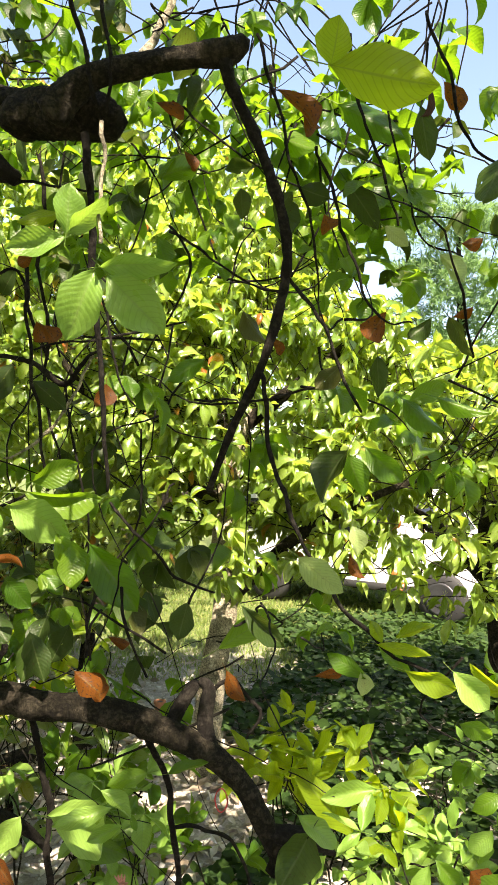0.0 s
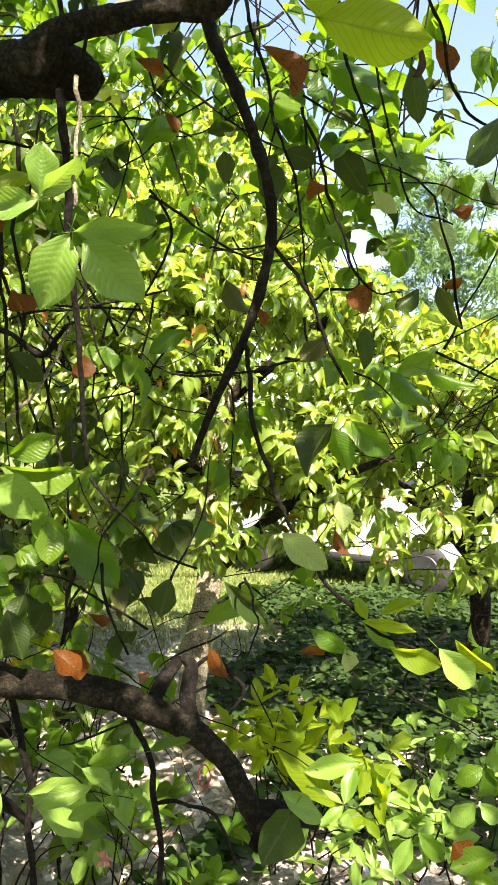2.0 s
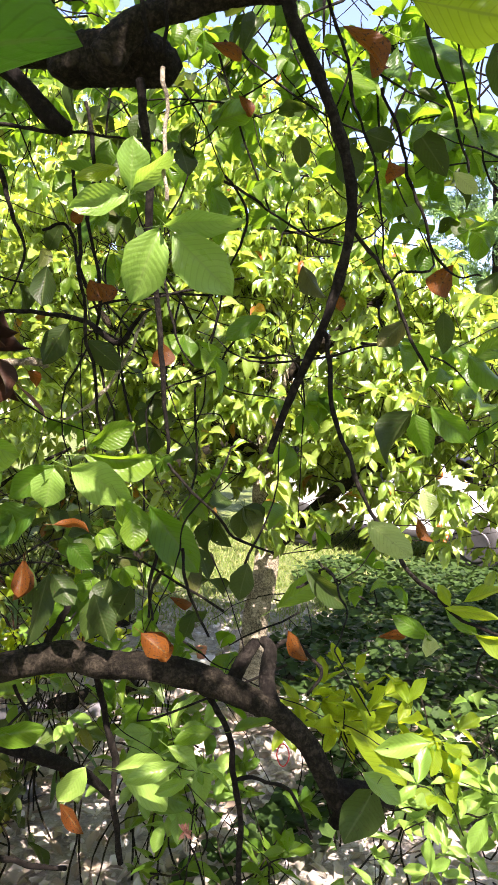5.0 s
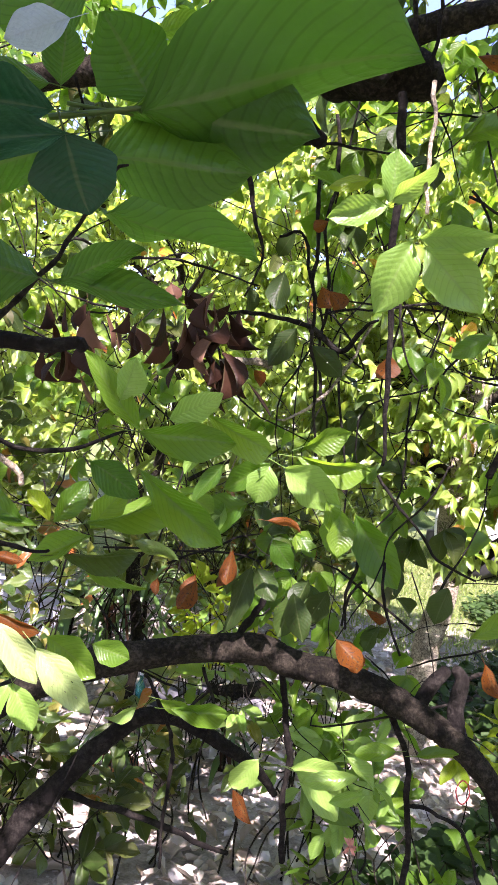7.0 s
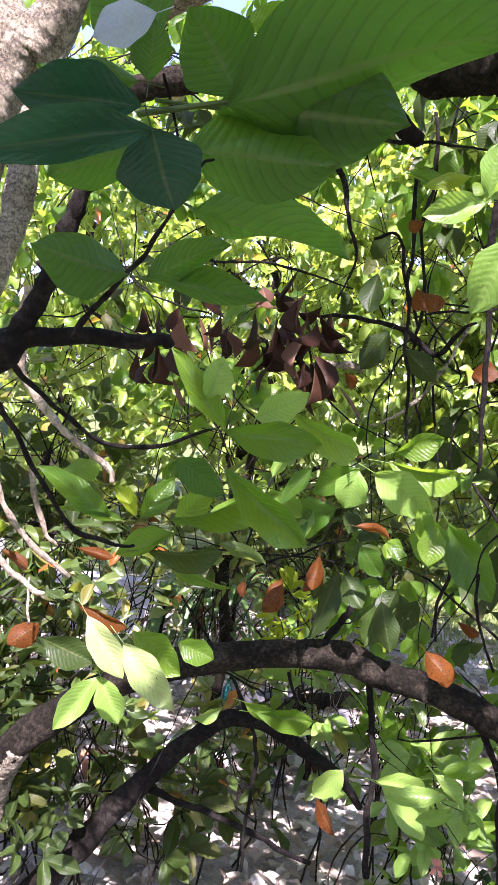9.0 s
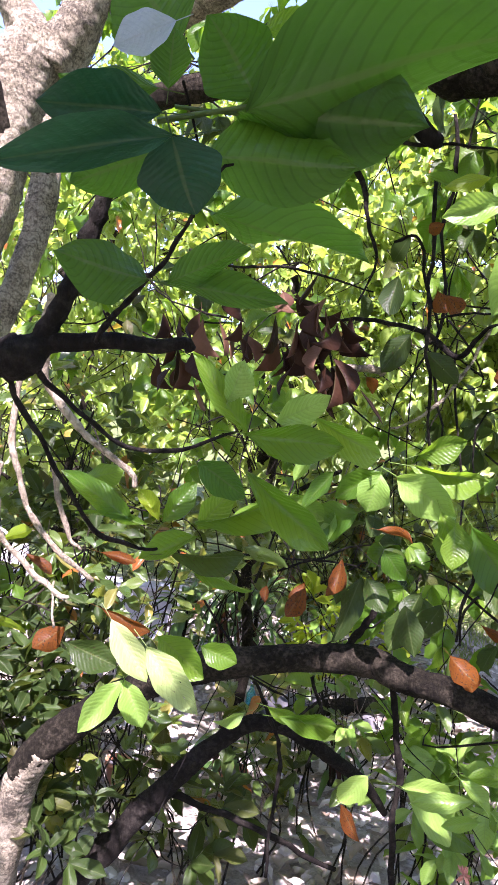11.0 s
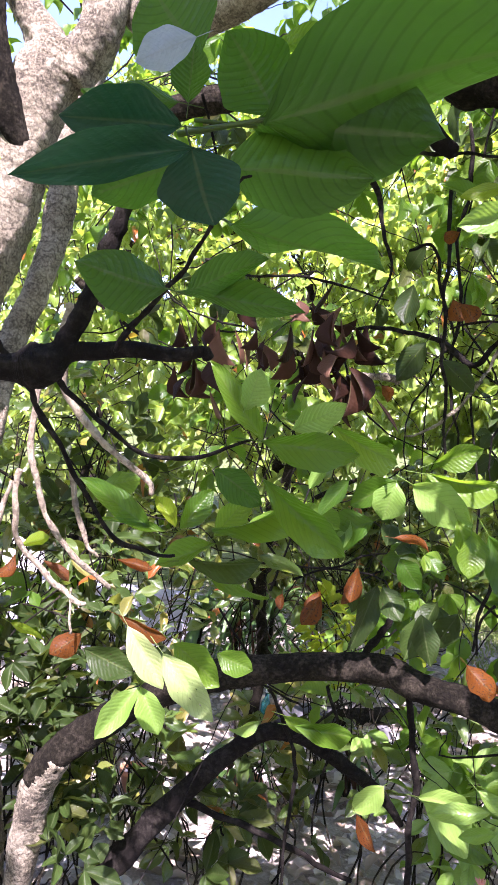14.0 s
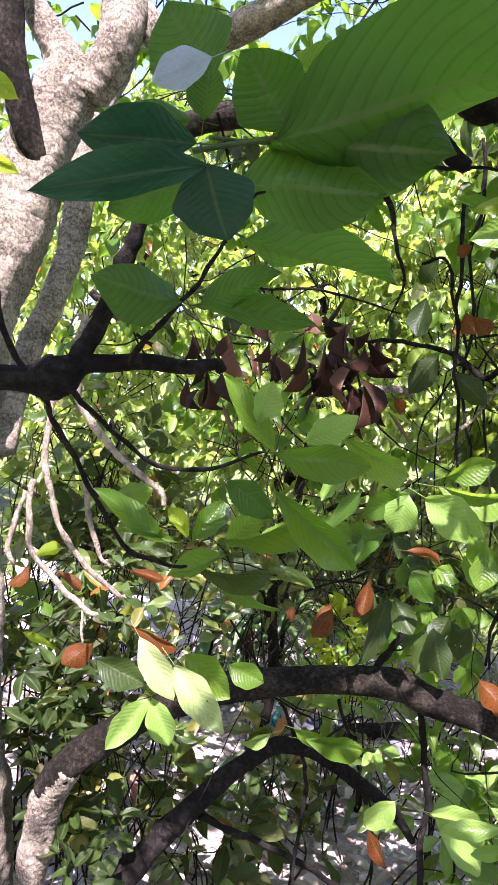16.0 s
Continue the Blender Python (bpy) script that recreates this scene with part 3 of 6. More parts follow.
tube("twig", [(-0.7451, 2.0706, 2.2365, 0.0044), (-0.6846, 2.0937, 2.2561, 0.0044), (-0.6381, 2.1066, 2.1108, 0.0049), (-0.5933, 2.1199, 1.9982, 0.0039)], TWIG_DARK, tree)
tube("branch", [(-0.7977, 1.8788, 1.8408, 0.0073), (-0.7269, 1.9055, 1.8521, 0.01), (-0.6694, 1.9267, 1.8445, 0.011)], BARK, tree)
tube("branch", [(-0.8416, 1.9202, 1.9844, 0.0047), (-0.6808, 1.9803, 1.9896, 0.0066), (-0.5916, 2.0128, 1.9661, 0.0075), (-0.5099, 2.0203, 1.9131, 0.0083), (-0.4485, 2.0132, 1.981, 0.0055), (-0.4095, 2.007, 2.0024, 0.0036)], TWIG_DARK, tree)
tube("twig", [(-0.4279, 2.0213, 1.9973, 0.0037), (-0.4492, 2.0118, 1.9428, 0.0046), (-0.4611, 2.006, 1.9011, 0.0037), (-0.4844, 1.996, 1.8572, 0.0046), (-0.513, 1.9838, 1.8069, 0.0041), (-0.5396, 1.9729, 1.7719, 0.005), (-0.5666, 1.9619, 1.7431, 0.0041), (-0.633, 1.936, 1.7046, 0.0027)], BARK, tree)
tube("twig", [(-1.1171, 1.6072, 2.0902, 0.0038), (-0.9969, 1.6511, 2.0613, 0.0038), (-0.889, 1.7131, 2.076, 0.0038), (-0.7947, 1.7799, 2.0621, 0.003), (-0.7046, 1.8664, 2.0485, 0.0022)], TWIG_DARK, tree)
tube("twig", [(-0.3363, 1.875, 1.3289, 0.0034), (-0.3602, 1.8648, 1.2854, 0.0034), (-0.374, 1.8787, 1.2093, 0.003)], TWIG_DARK, tree)
# foot of the next limb: lighter bark stands in for the sun on it
tube("limb", [(-1.4803, 1.6246, -0.2673, 0.0527), (-1.4906, 1.5979, 0.1611, 0.0451), (-1.4596, 1.5718, 0.3527, 0.0429), (-1.4208, 1.5506, 0.5393, 0.0448), (-1.3954, 1.5439, 0.6344, 0.0457), (-1.3481, 1.551, 0.719, 0.0425)], BARK, tree)
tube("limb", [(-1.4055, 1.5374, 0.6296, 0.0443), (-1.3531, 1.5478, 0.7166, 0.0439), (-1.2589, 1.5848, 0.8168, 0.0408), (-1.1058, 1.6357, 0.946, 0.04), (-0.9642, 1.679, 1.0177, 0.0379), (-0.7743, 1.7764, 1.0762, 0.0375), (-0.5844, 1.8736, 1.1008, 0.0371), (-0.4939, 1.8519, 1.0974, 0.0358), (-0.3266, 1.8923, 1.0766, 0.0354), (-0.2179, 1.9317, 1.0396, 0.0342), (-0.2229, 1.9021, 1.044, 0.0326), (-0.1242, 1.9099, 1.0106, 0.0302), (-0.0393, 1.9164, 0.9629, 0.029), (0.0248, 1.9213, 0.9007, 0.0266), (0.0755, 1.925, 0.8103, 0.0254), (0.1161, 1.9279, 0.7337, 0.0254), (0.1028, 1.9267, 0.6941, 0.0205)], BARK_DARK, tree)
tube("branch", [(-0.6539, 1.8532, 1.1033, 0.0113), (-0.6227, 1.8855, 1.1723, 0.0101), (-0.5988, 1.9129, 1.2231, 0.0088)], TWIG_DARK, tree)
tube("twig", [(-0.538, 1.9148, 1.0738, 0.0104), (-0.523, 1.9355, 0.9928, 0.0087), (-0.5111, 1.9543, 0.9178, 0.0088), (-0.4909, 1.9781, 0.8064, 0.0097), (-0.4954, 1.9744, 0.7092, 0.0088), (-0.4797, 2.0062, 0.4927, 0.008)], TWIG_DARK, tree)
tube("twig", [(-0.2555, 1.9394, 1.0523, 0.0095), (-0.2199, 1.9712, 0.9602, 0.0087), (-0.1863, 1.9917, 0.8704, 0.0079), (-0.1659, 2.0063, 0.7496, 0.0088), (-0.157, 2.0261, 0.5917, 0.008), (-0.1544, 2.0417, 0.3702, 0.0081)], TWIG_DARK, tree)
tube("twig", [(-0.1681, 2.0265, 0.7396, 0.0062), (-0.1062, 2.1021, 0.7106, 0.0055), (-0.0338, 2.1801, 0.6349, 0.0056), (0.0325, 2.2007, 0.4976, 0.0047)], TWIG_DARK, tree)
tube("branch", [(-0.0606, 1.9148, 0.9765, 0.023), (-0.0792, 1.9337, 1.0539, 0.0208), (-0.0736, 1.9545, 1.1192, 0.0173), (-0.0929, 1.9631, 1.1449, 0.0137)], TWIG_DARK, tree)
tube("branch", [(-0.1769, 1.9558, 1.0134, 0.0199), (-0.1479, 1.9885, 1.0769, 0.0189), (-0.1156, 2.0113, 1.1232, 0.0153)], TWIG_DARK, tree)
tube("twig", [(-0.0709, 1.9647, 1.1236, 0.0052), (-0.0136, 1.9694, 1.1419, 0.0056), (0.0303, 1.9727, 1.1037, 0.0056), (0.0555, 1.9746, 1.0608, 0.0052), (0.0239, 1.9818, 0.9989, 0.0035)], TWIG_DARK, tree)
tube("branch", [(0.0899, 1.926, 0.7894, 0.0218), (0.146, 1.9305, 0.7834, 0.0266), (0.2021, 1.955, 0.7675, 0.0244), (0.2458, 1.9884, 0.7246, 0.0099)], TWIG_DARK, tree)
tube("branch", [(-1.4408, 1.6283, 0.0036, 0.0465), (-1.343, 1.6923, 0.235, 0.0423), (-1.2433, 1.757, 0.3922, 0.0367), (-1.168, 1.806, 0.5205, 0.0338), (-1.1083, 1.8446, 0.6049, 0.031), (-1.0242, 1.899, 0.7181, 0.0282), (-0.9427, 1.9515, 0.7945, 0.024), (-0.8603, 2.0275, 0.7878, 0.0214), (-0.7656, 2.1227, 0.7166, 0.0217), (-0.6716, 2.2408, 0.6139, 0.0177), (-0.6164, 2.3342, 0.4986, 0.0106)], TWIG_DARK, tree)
tube("branch", [(-1.1034, 1.8474, 0.5643, 0.0108), (-0.9874, 1.9209, 0.5287, 0.0098), (-0.8549, 2.0046, 0.4727, 0.0093), (-0.6777, 2.1166, 0.3942, 0.0069)], TWIG_DARK, tree)
tube("twig", [(-0.8983, 1.8626, 0.9576, 0.0042), (-0.8638, 1.884, 0.8922, 0.0056), (-0.8283, 1.9059, 0.8192, 0.0061), (-0.8059, 1.9195, 0.744, 0.0061), (-0.8124, 1.9144, 0.6325, 0.0056), (-0.8058, 1.9168, 0.4128, 0.0047)], TWIG_DARK, tree)
tube("twig", [(-0.8447, 1.9547, 0.8148, 0.0038), (-0.7914, 2.0483, 0.8724, 0.0034), (-0.7405, 2.0809, 0.9139, 0.0025)], TWIG_DARK, tree)
tube("twig", [(-0.7622, 1.9493, 0.9878, 0.0056), (-0.7463, 2.0175, 0.8472, 0.0043), (-0.7835, 2.0518, 0.6915, 0.0034)], TWIG_DARK, tree)
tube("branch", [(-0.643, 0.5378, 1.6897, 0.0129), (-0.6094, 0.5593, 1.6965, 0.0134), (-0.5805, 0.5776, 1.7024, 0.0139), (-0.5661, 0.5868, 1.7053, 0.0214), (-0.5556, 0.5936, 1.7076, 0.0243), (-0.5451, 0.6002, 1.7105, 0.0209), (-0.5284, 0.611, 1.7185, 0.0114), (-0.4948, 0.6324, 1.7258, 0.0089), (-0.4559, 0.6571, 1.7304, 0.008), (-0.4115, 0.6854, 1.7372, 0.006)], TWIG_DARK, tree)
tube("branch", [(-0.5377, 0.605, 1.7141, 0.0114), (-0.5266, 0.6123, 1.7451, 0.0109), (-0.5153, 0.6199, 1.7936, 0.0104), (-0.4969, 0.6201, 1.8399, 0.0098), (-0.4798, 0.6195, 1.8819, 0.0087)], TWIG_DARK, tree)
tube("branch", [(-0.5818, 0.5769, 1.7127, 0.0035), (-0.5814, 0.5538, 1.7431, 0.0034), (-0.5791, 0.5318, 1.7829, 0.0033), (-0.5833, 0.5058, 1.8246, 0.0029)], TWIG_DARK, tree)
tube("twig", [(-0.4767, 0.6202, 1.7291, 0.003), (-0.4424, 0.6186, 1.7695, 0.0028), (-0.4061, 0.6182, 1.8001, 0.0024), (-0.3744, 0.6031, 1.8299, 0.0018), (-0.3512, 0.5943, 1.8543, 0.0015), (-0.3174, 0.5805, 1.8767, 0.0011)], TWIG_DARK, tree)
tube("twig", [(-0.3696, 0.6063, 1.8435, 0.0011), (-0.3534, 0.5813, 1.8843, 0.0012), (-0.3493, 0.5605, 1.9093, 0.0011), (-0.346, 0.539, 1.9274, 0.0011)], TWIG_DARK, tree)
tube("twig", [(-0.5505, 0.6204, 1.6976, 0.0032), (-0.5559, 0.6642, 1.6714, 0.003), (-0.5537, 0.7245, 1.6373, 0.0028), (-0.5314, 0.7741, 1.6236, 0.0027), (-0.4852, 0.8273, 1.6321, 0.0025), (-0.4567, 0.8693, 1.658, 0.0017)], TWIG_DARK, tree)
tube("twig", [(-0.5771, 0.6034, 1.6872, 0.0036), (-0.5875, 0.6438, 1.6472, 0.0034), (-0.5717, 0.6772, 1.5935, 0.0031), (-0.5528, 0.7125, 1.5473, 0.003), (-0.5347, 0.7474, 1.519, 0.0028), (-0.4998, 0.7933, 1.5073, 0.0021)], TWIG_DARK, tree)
tube("twig", [(-0.916, 0.9699, 1.8418, 0.0077), (-0.9212, 0.9661, 1.7817, 0.0077), (-0.9312, 0.9947, 1.7157, 0.0070), (-0.9024, 1.0361, 1.6416, 0.0068), (-0.8527, 1.0673, 1.5882, 0.0060), (-0.7939, 1.1042, 1.5312, 0.0052)], PALE_TWIG, tree)
tube("twig", [(-0.9646, 0.9735, 1.7103, 0.0055), (-0.9693, 0.9696, 1.6085, 0.0059), (-0.9543, 0.9786, 1.5403, 0.0055), (-0.9453, 1.0073, 1.4602, 0.0052), (-0.8944, 1.0392, 1.3968, 0.0052), (-0.8506, 1.0903, 1.35, 0.0044)], PALE_TWIG, tree)
tube("twig", [(-0.9788, 0.963, 1.5464, 0.0051), (-0.9805, 0.9614, 1.4754, 0.0055), (-0.9774, 0.9865, 1.4036, 0.0052), (-0.9186, 1.0234, 1.3467, 0.0052), (-0.8705, 1.0537, 1.3207, 0.0043)], PALE_TWIG, tree)
tube("twig", [(-1.0047, 0.9701, 1.5222, 0.0043), (-1.0179, 0.961, 1.438, 0.0052), (-1.0059, 0.9683, 1.3887, 0.0039)], PALE_TWIG, tree)
tube("twig", [(-0.9181, 1.0254, 1.557, 0.0052), (-0.9054, 1.033, 1.4873, 0.0052), (-0.8805, 1.0482, 1.4247, 0.0043), (-0.8611, 1.0604, 1.4074, 0.0031)], PALE_TWIG, tree)
tube("twig", [(-0.8943, 1.0388, 1.3455, 0.0023), (-0.8903, 1.041, 1.3052, 0.0023), (-0.8863, 1.0433, 1.2648, 0.0023)], PALE_TWIG, tree)
# leaves that stand out on the near tree: kind, place, turn, length, width over length
for row in (
    ("d", 0.087, 1.832, 2.325, 74, -34, -153, 0.058, 0.63),
    ("d", 0.078, 1.851, 2.373, -67, -11, -32, 0.123, 0.558),
    ("d", 0.141, 1.856, 2.387, -66, -68, -12, 0.081, 0.765),
    ("o", 0.2, 1.881, 2.329, -97, -27, 5, 0.072, 0.72),
    ("d", 0.256, 1.866, 2.404, -67, -32, -21, 0.142, 0.495),
    ("g", 0.23, 1.894, 2.62, -45, -59, -33, 0.205, 0.405),
    ("g", 0.22, 1.944, 2.63, -102, -3, 26, 0.134, 0.54),
    ("d", 0.432, 1.84, 2.579, -79, -5, -18, 0.138, 0.45),
):
    leaf(tree, *row)
for row in (
    ("b", 0.449, 1.822, 2.62, -75, 6, -26, 0.098, 0.315),
    ("o", 0.49, 1.865, 2.653, -61, -20, -45, 0.091, 0.54),
    ("o", 0.089, 1.732, 2.572, -39, -28, -63, 0.159, 0.27),
    ("o", 0.147, 1.787, 2.538, -91, -31, -2, 0.102, 0.405),
    ("d", 0.597, 1.672, 2.382, -111, 24, -19, 0.152, 0.54),
    ("d", 0.267, 1.947, 2.521, -17, -44, -65, 0.057, 0.45),
    ("p", 0.353, 1.903, 2.305, -74, -52, -8, 0.08, 0.495),
    ("o", 0.554, 1.969, 2.28, -176, -79, 85, 0.062, 0.72),
    ("p", 0.49, 1.914, 2.235, -52, -27, -52, 0.103, 0.45),
    ("o", 0.359, 1.903, 2.087, -90, 36, 19, 0.113, 0.558),
):
    leaf(tree, *row)
for row in (
    ("d", 0.476, 1.962, 2.082, -113, 36, -31, 0.087, 0.54),
    ("d", 0.513, 1.915, 2.078, -111, 19, 131, 0.118, 0.495),
    ("o", 0.533, 1.967, 2.088, 119, -71, 143, 0.063, 0.495),
    ("d", 0.266, 1.864, 1.738, -67, 26, 36, 0.154, 0.648),
    ("g", 0.271, 1.904, 1.73, -80, -15, -20, 0.115, 0.594),
    ("g", 0.311, 1.897, 1.747, -104, 43, 157, 0.136, 0.45),
    ("d", 0.342, 1.951, 1.984, -88, -3, -27, 0.108, 0.54),
    ("d", 0.252, 1.964, 1.965, -107, 40, -19, 0.103, 0.54),
    ("g", 0.413, 2.006, 1.88, -87, -51, 15, 0.149, 0.45),
    ("g", 0.433, 2.058, 1.875, 79, 59, 3, 0.128, 0.45),
):
    leaf(tree, *row)
for row in (
    ("g", 0.499, 2.013, 1.888, -124, -68, 47, 0.159, 0.315),
    ("p", 0.157, 1.633, 1.5, -104, 49, 173, 0.125, 0.54),
    ("o", 0.269, 1.743, 1.499, -95, -22, 29, 0.072, 0.45),
    ("p", 0.272, 1.693, 1.565, -77, 12, -163, 0.072, 0.63),
    ("y", 0.344, 1.748, 1.303, 91, 26, -177, 0.058, 0.495),
    ("y", 0.372, 1.75, 1.313, 30, 47, -52, 0.11, 0.315),
    ("y", 0.332, 1.747, 1.3, -144, -74, 58, 0.124, 0.225),
    ("y", 0.389, 1.701, 1.257, -123, 63, 155, 0.134, 0.378),
    ("l", 0.473, 1.607, 1.282, -87, 46, 178, 0.115, 0.495),
    ("g", 0.496, 1.659, 1.164, -108, 69, 173, 0.083, 0.54),
):
    leaf(tree, *row)
for row in (
    ("y", 0.597, 1.667, 1.225, 127, -46, -32, 0.109, 0.36),
    ("g", 0.321, 1.846, 1.198, 121, -53, -30, 0.118, 0.315),
    ("o", 0.195, 1.886, 1.187, 105, -78, 157, 0.086, 0.27),
    ("p", 0.304, 1.845, 1.216, -103, 16, -179, 0.076, 0.54),
    ("d", -0.135, 1.96, 1.339, -79, 13, 33, 0.105, 0.63),
    ("d", 0.015, 1.872, 1.352, -93, 45, -178, 0.162, 0.315),
    ("g", -0.072, 2.115, 1.19, 55, 50, -27, 0.204, 0.315),
    ("o", -0.026, 1.918, 1.184, -90, -27, 33, 0.101, 0.45),
    ("o", -0.336, 1.793, 1.191, -91, -35, 11, 0.085, 0.558),
):
    leaf(tree, *row)
for row in (
    ("g", -0.394, 1.79, 1.493, -73, -1, -137, 0.104, 0.63),
    ("o", -0.335, 1.846, 1.893, -82, 1, 3, 0.075, 0.855),
    ("o", -0.556, 1.93, 2.069, -95, -26, 5, 0.073, 0.72),
    ("g", -0.255, 2.005, 2.323, -81, -21, -20, 0.119, 0.45),
    ("g", 0.026, 2.129, 2.675, -64, -58, -38, 0.198, 0.36),
    ("g", -0.116, 2.015, 1.984, -86, 58, 22, 0.121, 0.45),
    ("d", -0.461, 1.834, 1.316, -89, 21, 34, 0.106, 0.54),
):
    leaf(tree, *row)
for row in (
    ("d", -0.423, 1.887, 1.286, -73, 19, 28, 0.115, 0.54),
    ("o", -0.325, 1.895, 1.26, -133, -60, 38, 0.082, 0.315),
    ("g", -0.258, 2.005, 2.486, 18, -47, -113, 0.144, 0.45),
    ("o", -0.175, 1.962, 2.538, -72, -31, -20, 0.076, 0.45),
    ("o", -0.219, 1.808, 2.591, -29, -55, -51, 0.104, 0.36),
    ("d", -0.016, 1.924, 2.418, -75, 0, -17, 0.08, 0.72),
    ("o", 0.071, 1.98, 2.036, -61, -24, -31, 0.06, 0.45),
    ("d", -0.009, 1.974, 2.107, -92, -32, 23, 0.115, 0.54),
    ("g", 0.45, 2.011, 2.223, -108, 10, -17, 0.123, 0.54),
):
    leaf(tree, *row)
for row in (
    ("o", -0.512, 1.601, 1.476, 7, -74, -70, 0.095, 0.315),
    ("o", -0.68, 1.639, 1.303, -104, 21, -9, 0.086, 0.54),
    ("o", -0.61, 1.668, 1.384, -95, 5, 18, 0.097, 0.405),
    ("o", -0.346, 1.708, 1.221, -110, -42, 49, 0.095, 0.585),
    ("d", -0.477, 1.768, 1.29, -91, -15, 30, 0.128, 0.495),
    ("d", -0.569, 1.735, 1.34, -104, -37, 25, 0.097, 0.63),
):
    leaf(tree, *row)
for row in (
    ("o", -0.531, 1.829, 2.212, -83, 57, 22, 0.045, 0.72),
    ("o", -0.52, 1.882, 2.048, -66, -42, -22, 0.078, 0.63),
    ("d", -0.633, 1.841, 2.085, -92, 8, 22, 0.118, 0.54),
    ("d", -0.602, 1.902, 1.95, -81, 32, 27, 0.127, 0.54),
    ("o", -0.692, 1.864, 1.826, -57, -42, -14, 0.056, 0.72),
    ("d", -0.573, 1.965, 1.914, -97, -52, 14, 0.121, 0.54),
):
    leaf(tree, *row)
for row in (
    ("o", -0.904, 1.091, 1.252, -111, 42, 2, 0.075, 0.63),
    ("o", -1.062, 1.051, 1.371, -107, 10, 16, 0.069, 0.45),
    ("o", -1.015, 1.081, 1.367, -108, -61, 47, 0.076, 0.315),
):
    leaf(tree, *row)
for row in (
    ("y", -1.055, 1.056, 1.388, 69, -58, -129, 0.07, 0.36),
    ("y", -1.094, 1.089, 1.224, -81, -69, 28, 0.076, 0.315),
    ("o", -0.896, 1.156, 1.387, -120, -78, 77, 0.081, 0.27),
    ("o", -0.676, 1.821, 1.351, -87, -2, -3, 0.117, 0.405),
    ("o", -0.849, 1.771, 1.255, -81, 3, 52, 0.051, 0.45),
    ("o", -0.419, 2.04, 1.402, -105, 12, -10, 0.041, 0.54),
):
    leaf(tree, *row)
for row in (
    ("g", -0.659, 1.664, 1.582, -80, -33, 173, 0.121, 0.45),
    ("l", -0.72, 1.685, 1.63, -81, 27, 46, 0.102, 0.45),
    ("g", -0.435, 1.806, 1.521, -87, 27, -159, 0.125, 0.45),
    ("g", -0.786, 1.702, 1.501, -46, 55, -91, 0.116, 0.45),
    ("g", -0.843, 1.665, 1.477, -98, 39, -1, 0.116, 0.45),
    ("s", -0.914, 1.737, 1.343, -67, -72, 14, 0.132, 0.36),
    ("y", -0.797, 0.633, 2.083, -122, 45, 163, 0.063, 0.45),
    ("y", -0.785, 0.64, 1.979, -128, 60, 173, 0.053, 0.36),
):
    leaf(tree, *row)
for row in (
    ("y", -0.378, 1.611, 2.237, -59, 72, 52, 0.1, 0.36),
    ("g", -0.471, 1.789, 2.272, 29, 44, 131, 0.116, 0.36),
    ("g", -1.085, 1.279, 1.496, 136, -58, 151, 0.107, 0.45),
    ("g", -0.786, 1.007, 2.122, -63, 35, 77, 0.06, 0.45),
    ("l", -0.815, 1.678, 0.95, -91, -63, -138, 0.09, 0.45),
    ("g", -0.792, 1.753, 0.952, -121, 64, -170, 0.14, 0.36),
    ("g", -0.764, 1.77, 0.927, -45, 78, -95, 0.186, 0.315),
    ("d", -0.609, 1.813, 1.324, -100, 11, -9, 0.183, 0.45),
    ("d", -0.506, 1.877, 1.27, -93, 10, -11, 0.137, 0.54),
    ("o", -0.748, 1.783, 1.283, -95, 17, 45, 0.098, 0.54),
):
    leaf(tree, *row)
for row in (
    ("d", -0.676, 1.829, 1.343, -86, 1, 18, 0.112, 0.45),
    ("o", -0.385, 1.894, 1.168, -118, -43, 74, 0.084, 0.585),
    ("o", -0.62, 1.919, 0.694, -94, -31, 47, 0.118, 0.36),
    ("l", -0.598, 2.051, 0.731, -85, -40, -163, 0.125, 0.63),
    ("l", -0.423, 1.808, 0.846, -98, 59, -144, 0.215, 0.45),
    ("l", -0.449, 1.851, 0.833, -12, 57, -61, 0.148, 0.36),
    ("g", -0.395, 1.884, 0.773, -118, -54, 73, 0.17, 0.45),
    ("g", -0.191, 1.804, 0.966, -32, -58, 121, 0.104, 0.45),
    ("g", -0.144, 1.808, 0.966, 19, 36, -63, 0.103, 0.36),
    ("l", -0.302, 1.795, 0.924, -41, 36, -116, 0.105, 0.45),
):
    leaf(tree, *row)
for row in (
    ("l", -0.261, 1.748, 0.907, -34, -62, 140, 0.14, 0.315),
    ("l", -0.248, 1.799, 0.845, -36, -57, 140, 0.095, 0.36),
    ("g", -0.215, 1.802, 0.832, 67, -17, 27, 0.04, 0.45),
    ("l", 0.162, 1.832, 0.879, -55, 43, -132, 0.126, 0.45),
    ("d", 0.189, 1.834, 0.84, -102, 22, -37, 0.156, 0.63),
    ("g", 0.414, 1.803, 1.228, 95, -54, -5, 0.096, 0.36),
    ("l", 0.395, 2.452, 0.697, -11, -59, 112, 0.193, 0.36),
    ("y", 0.326, 2.446, 0.552, 78, -42, 22, 0.293, 0.315),
    ("l", 0.591, 2.567, 0.602, -58, -49, 154, 0.093, 0.54),
    ("l", 0.647, 2.572, 0.64, -51, 33, -138, 0.073, 0.54),
):
    leaf(tree, *row)
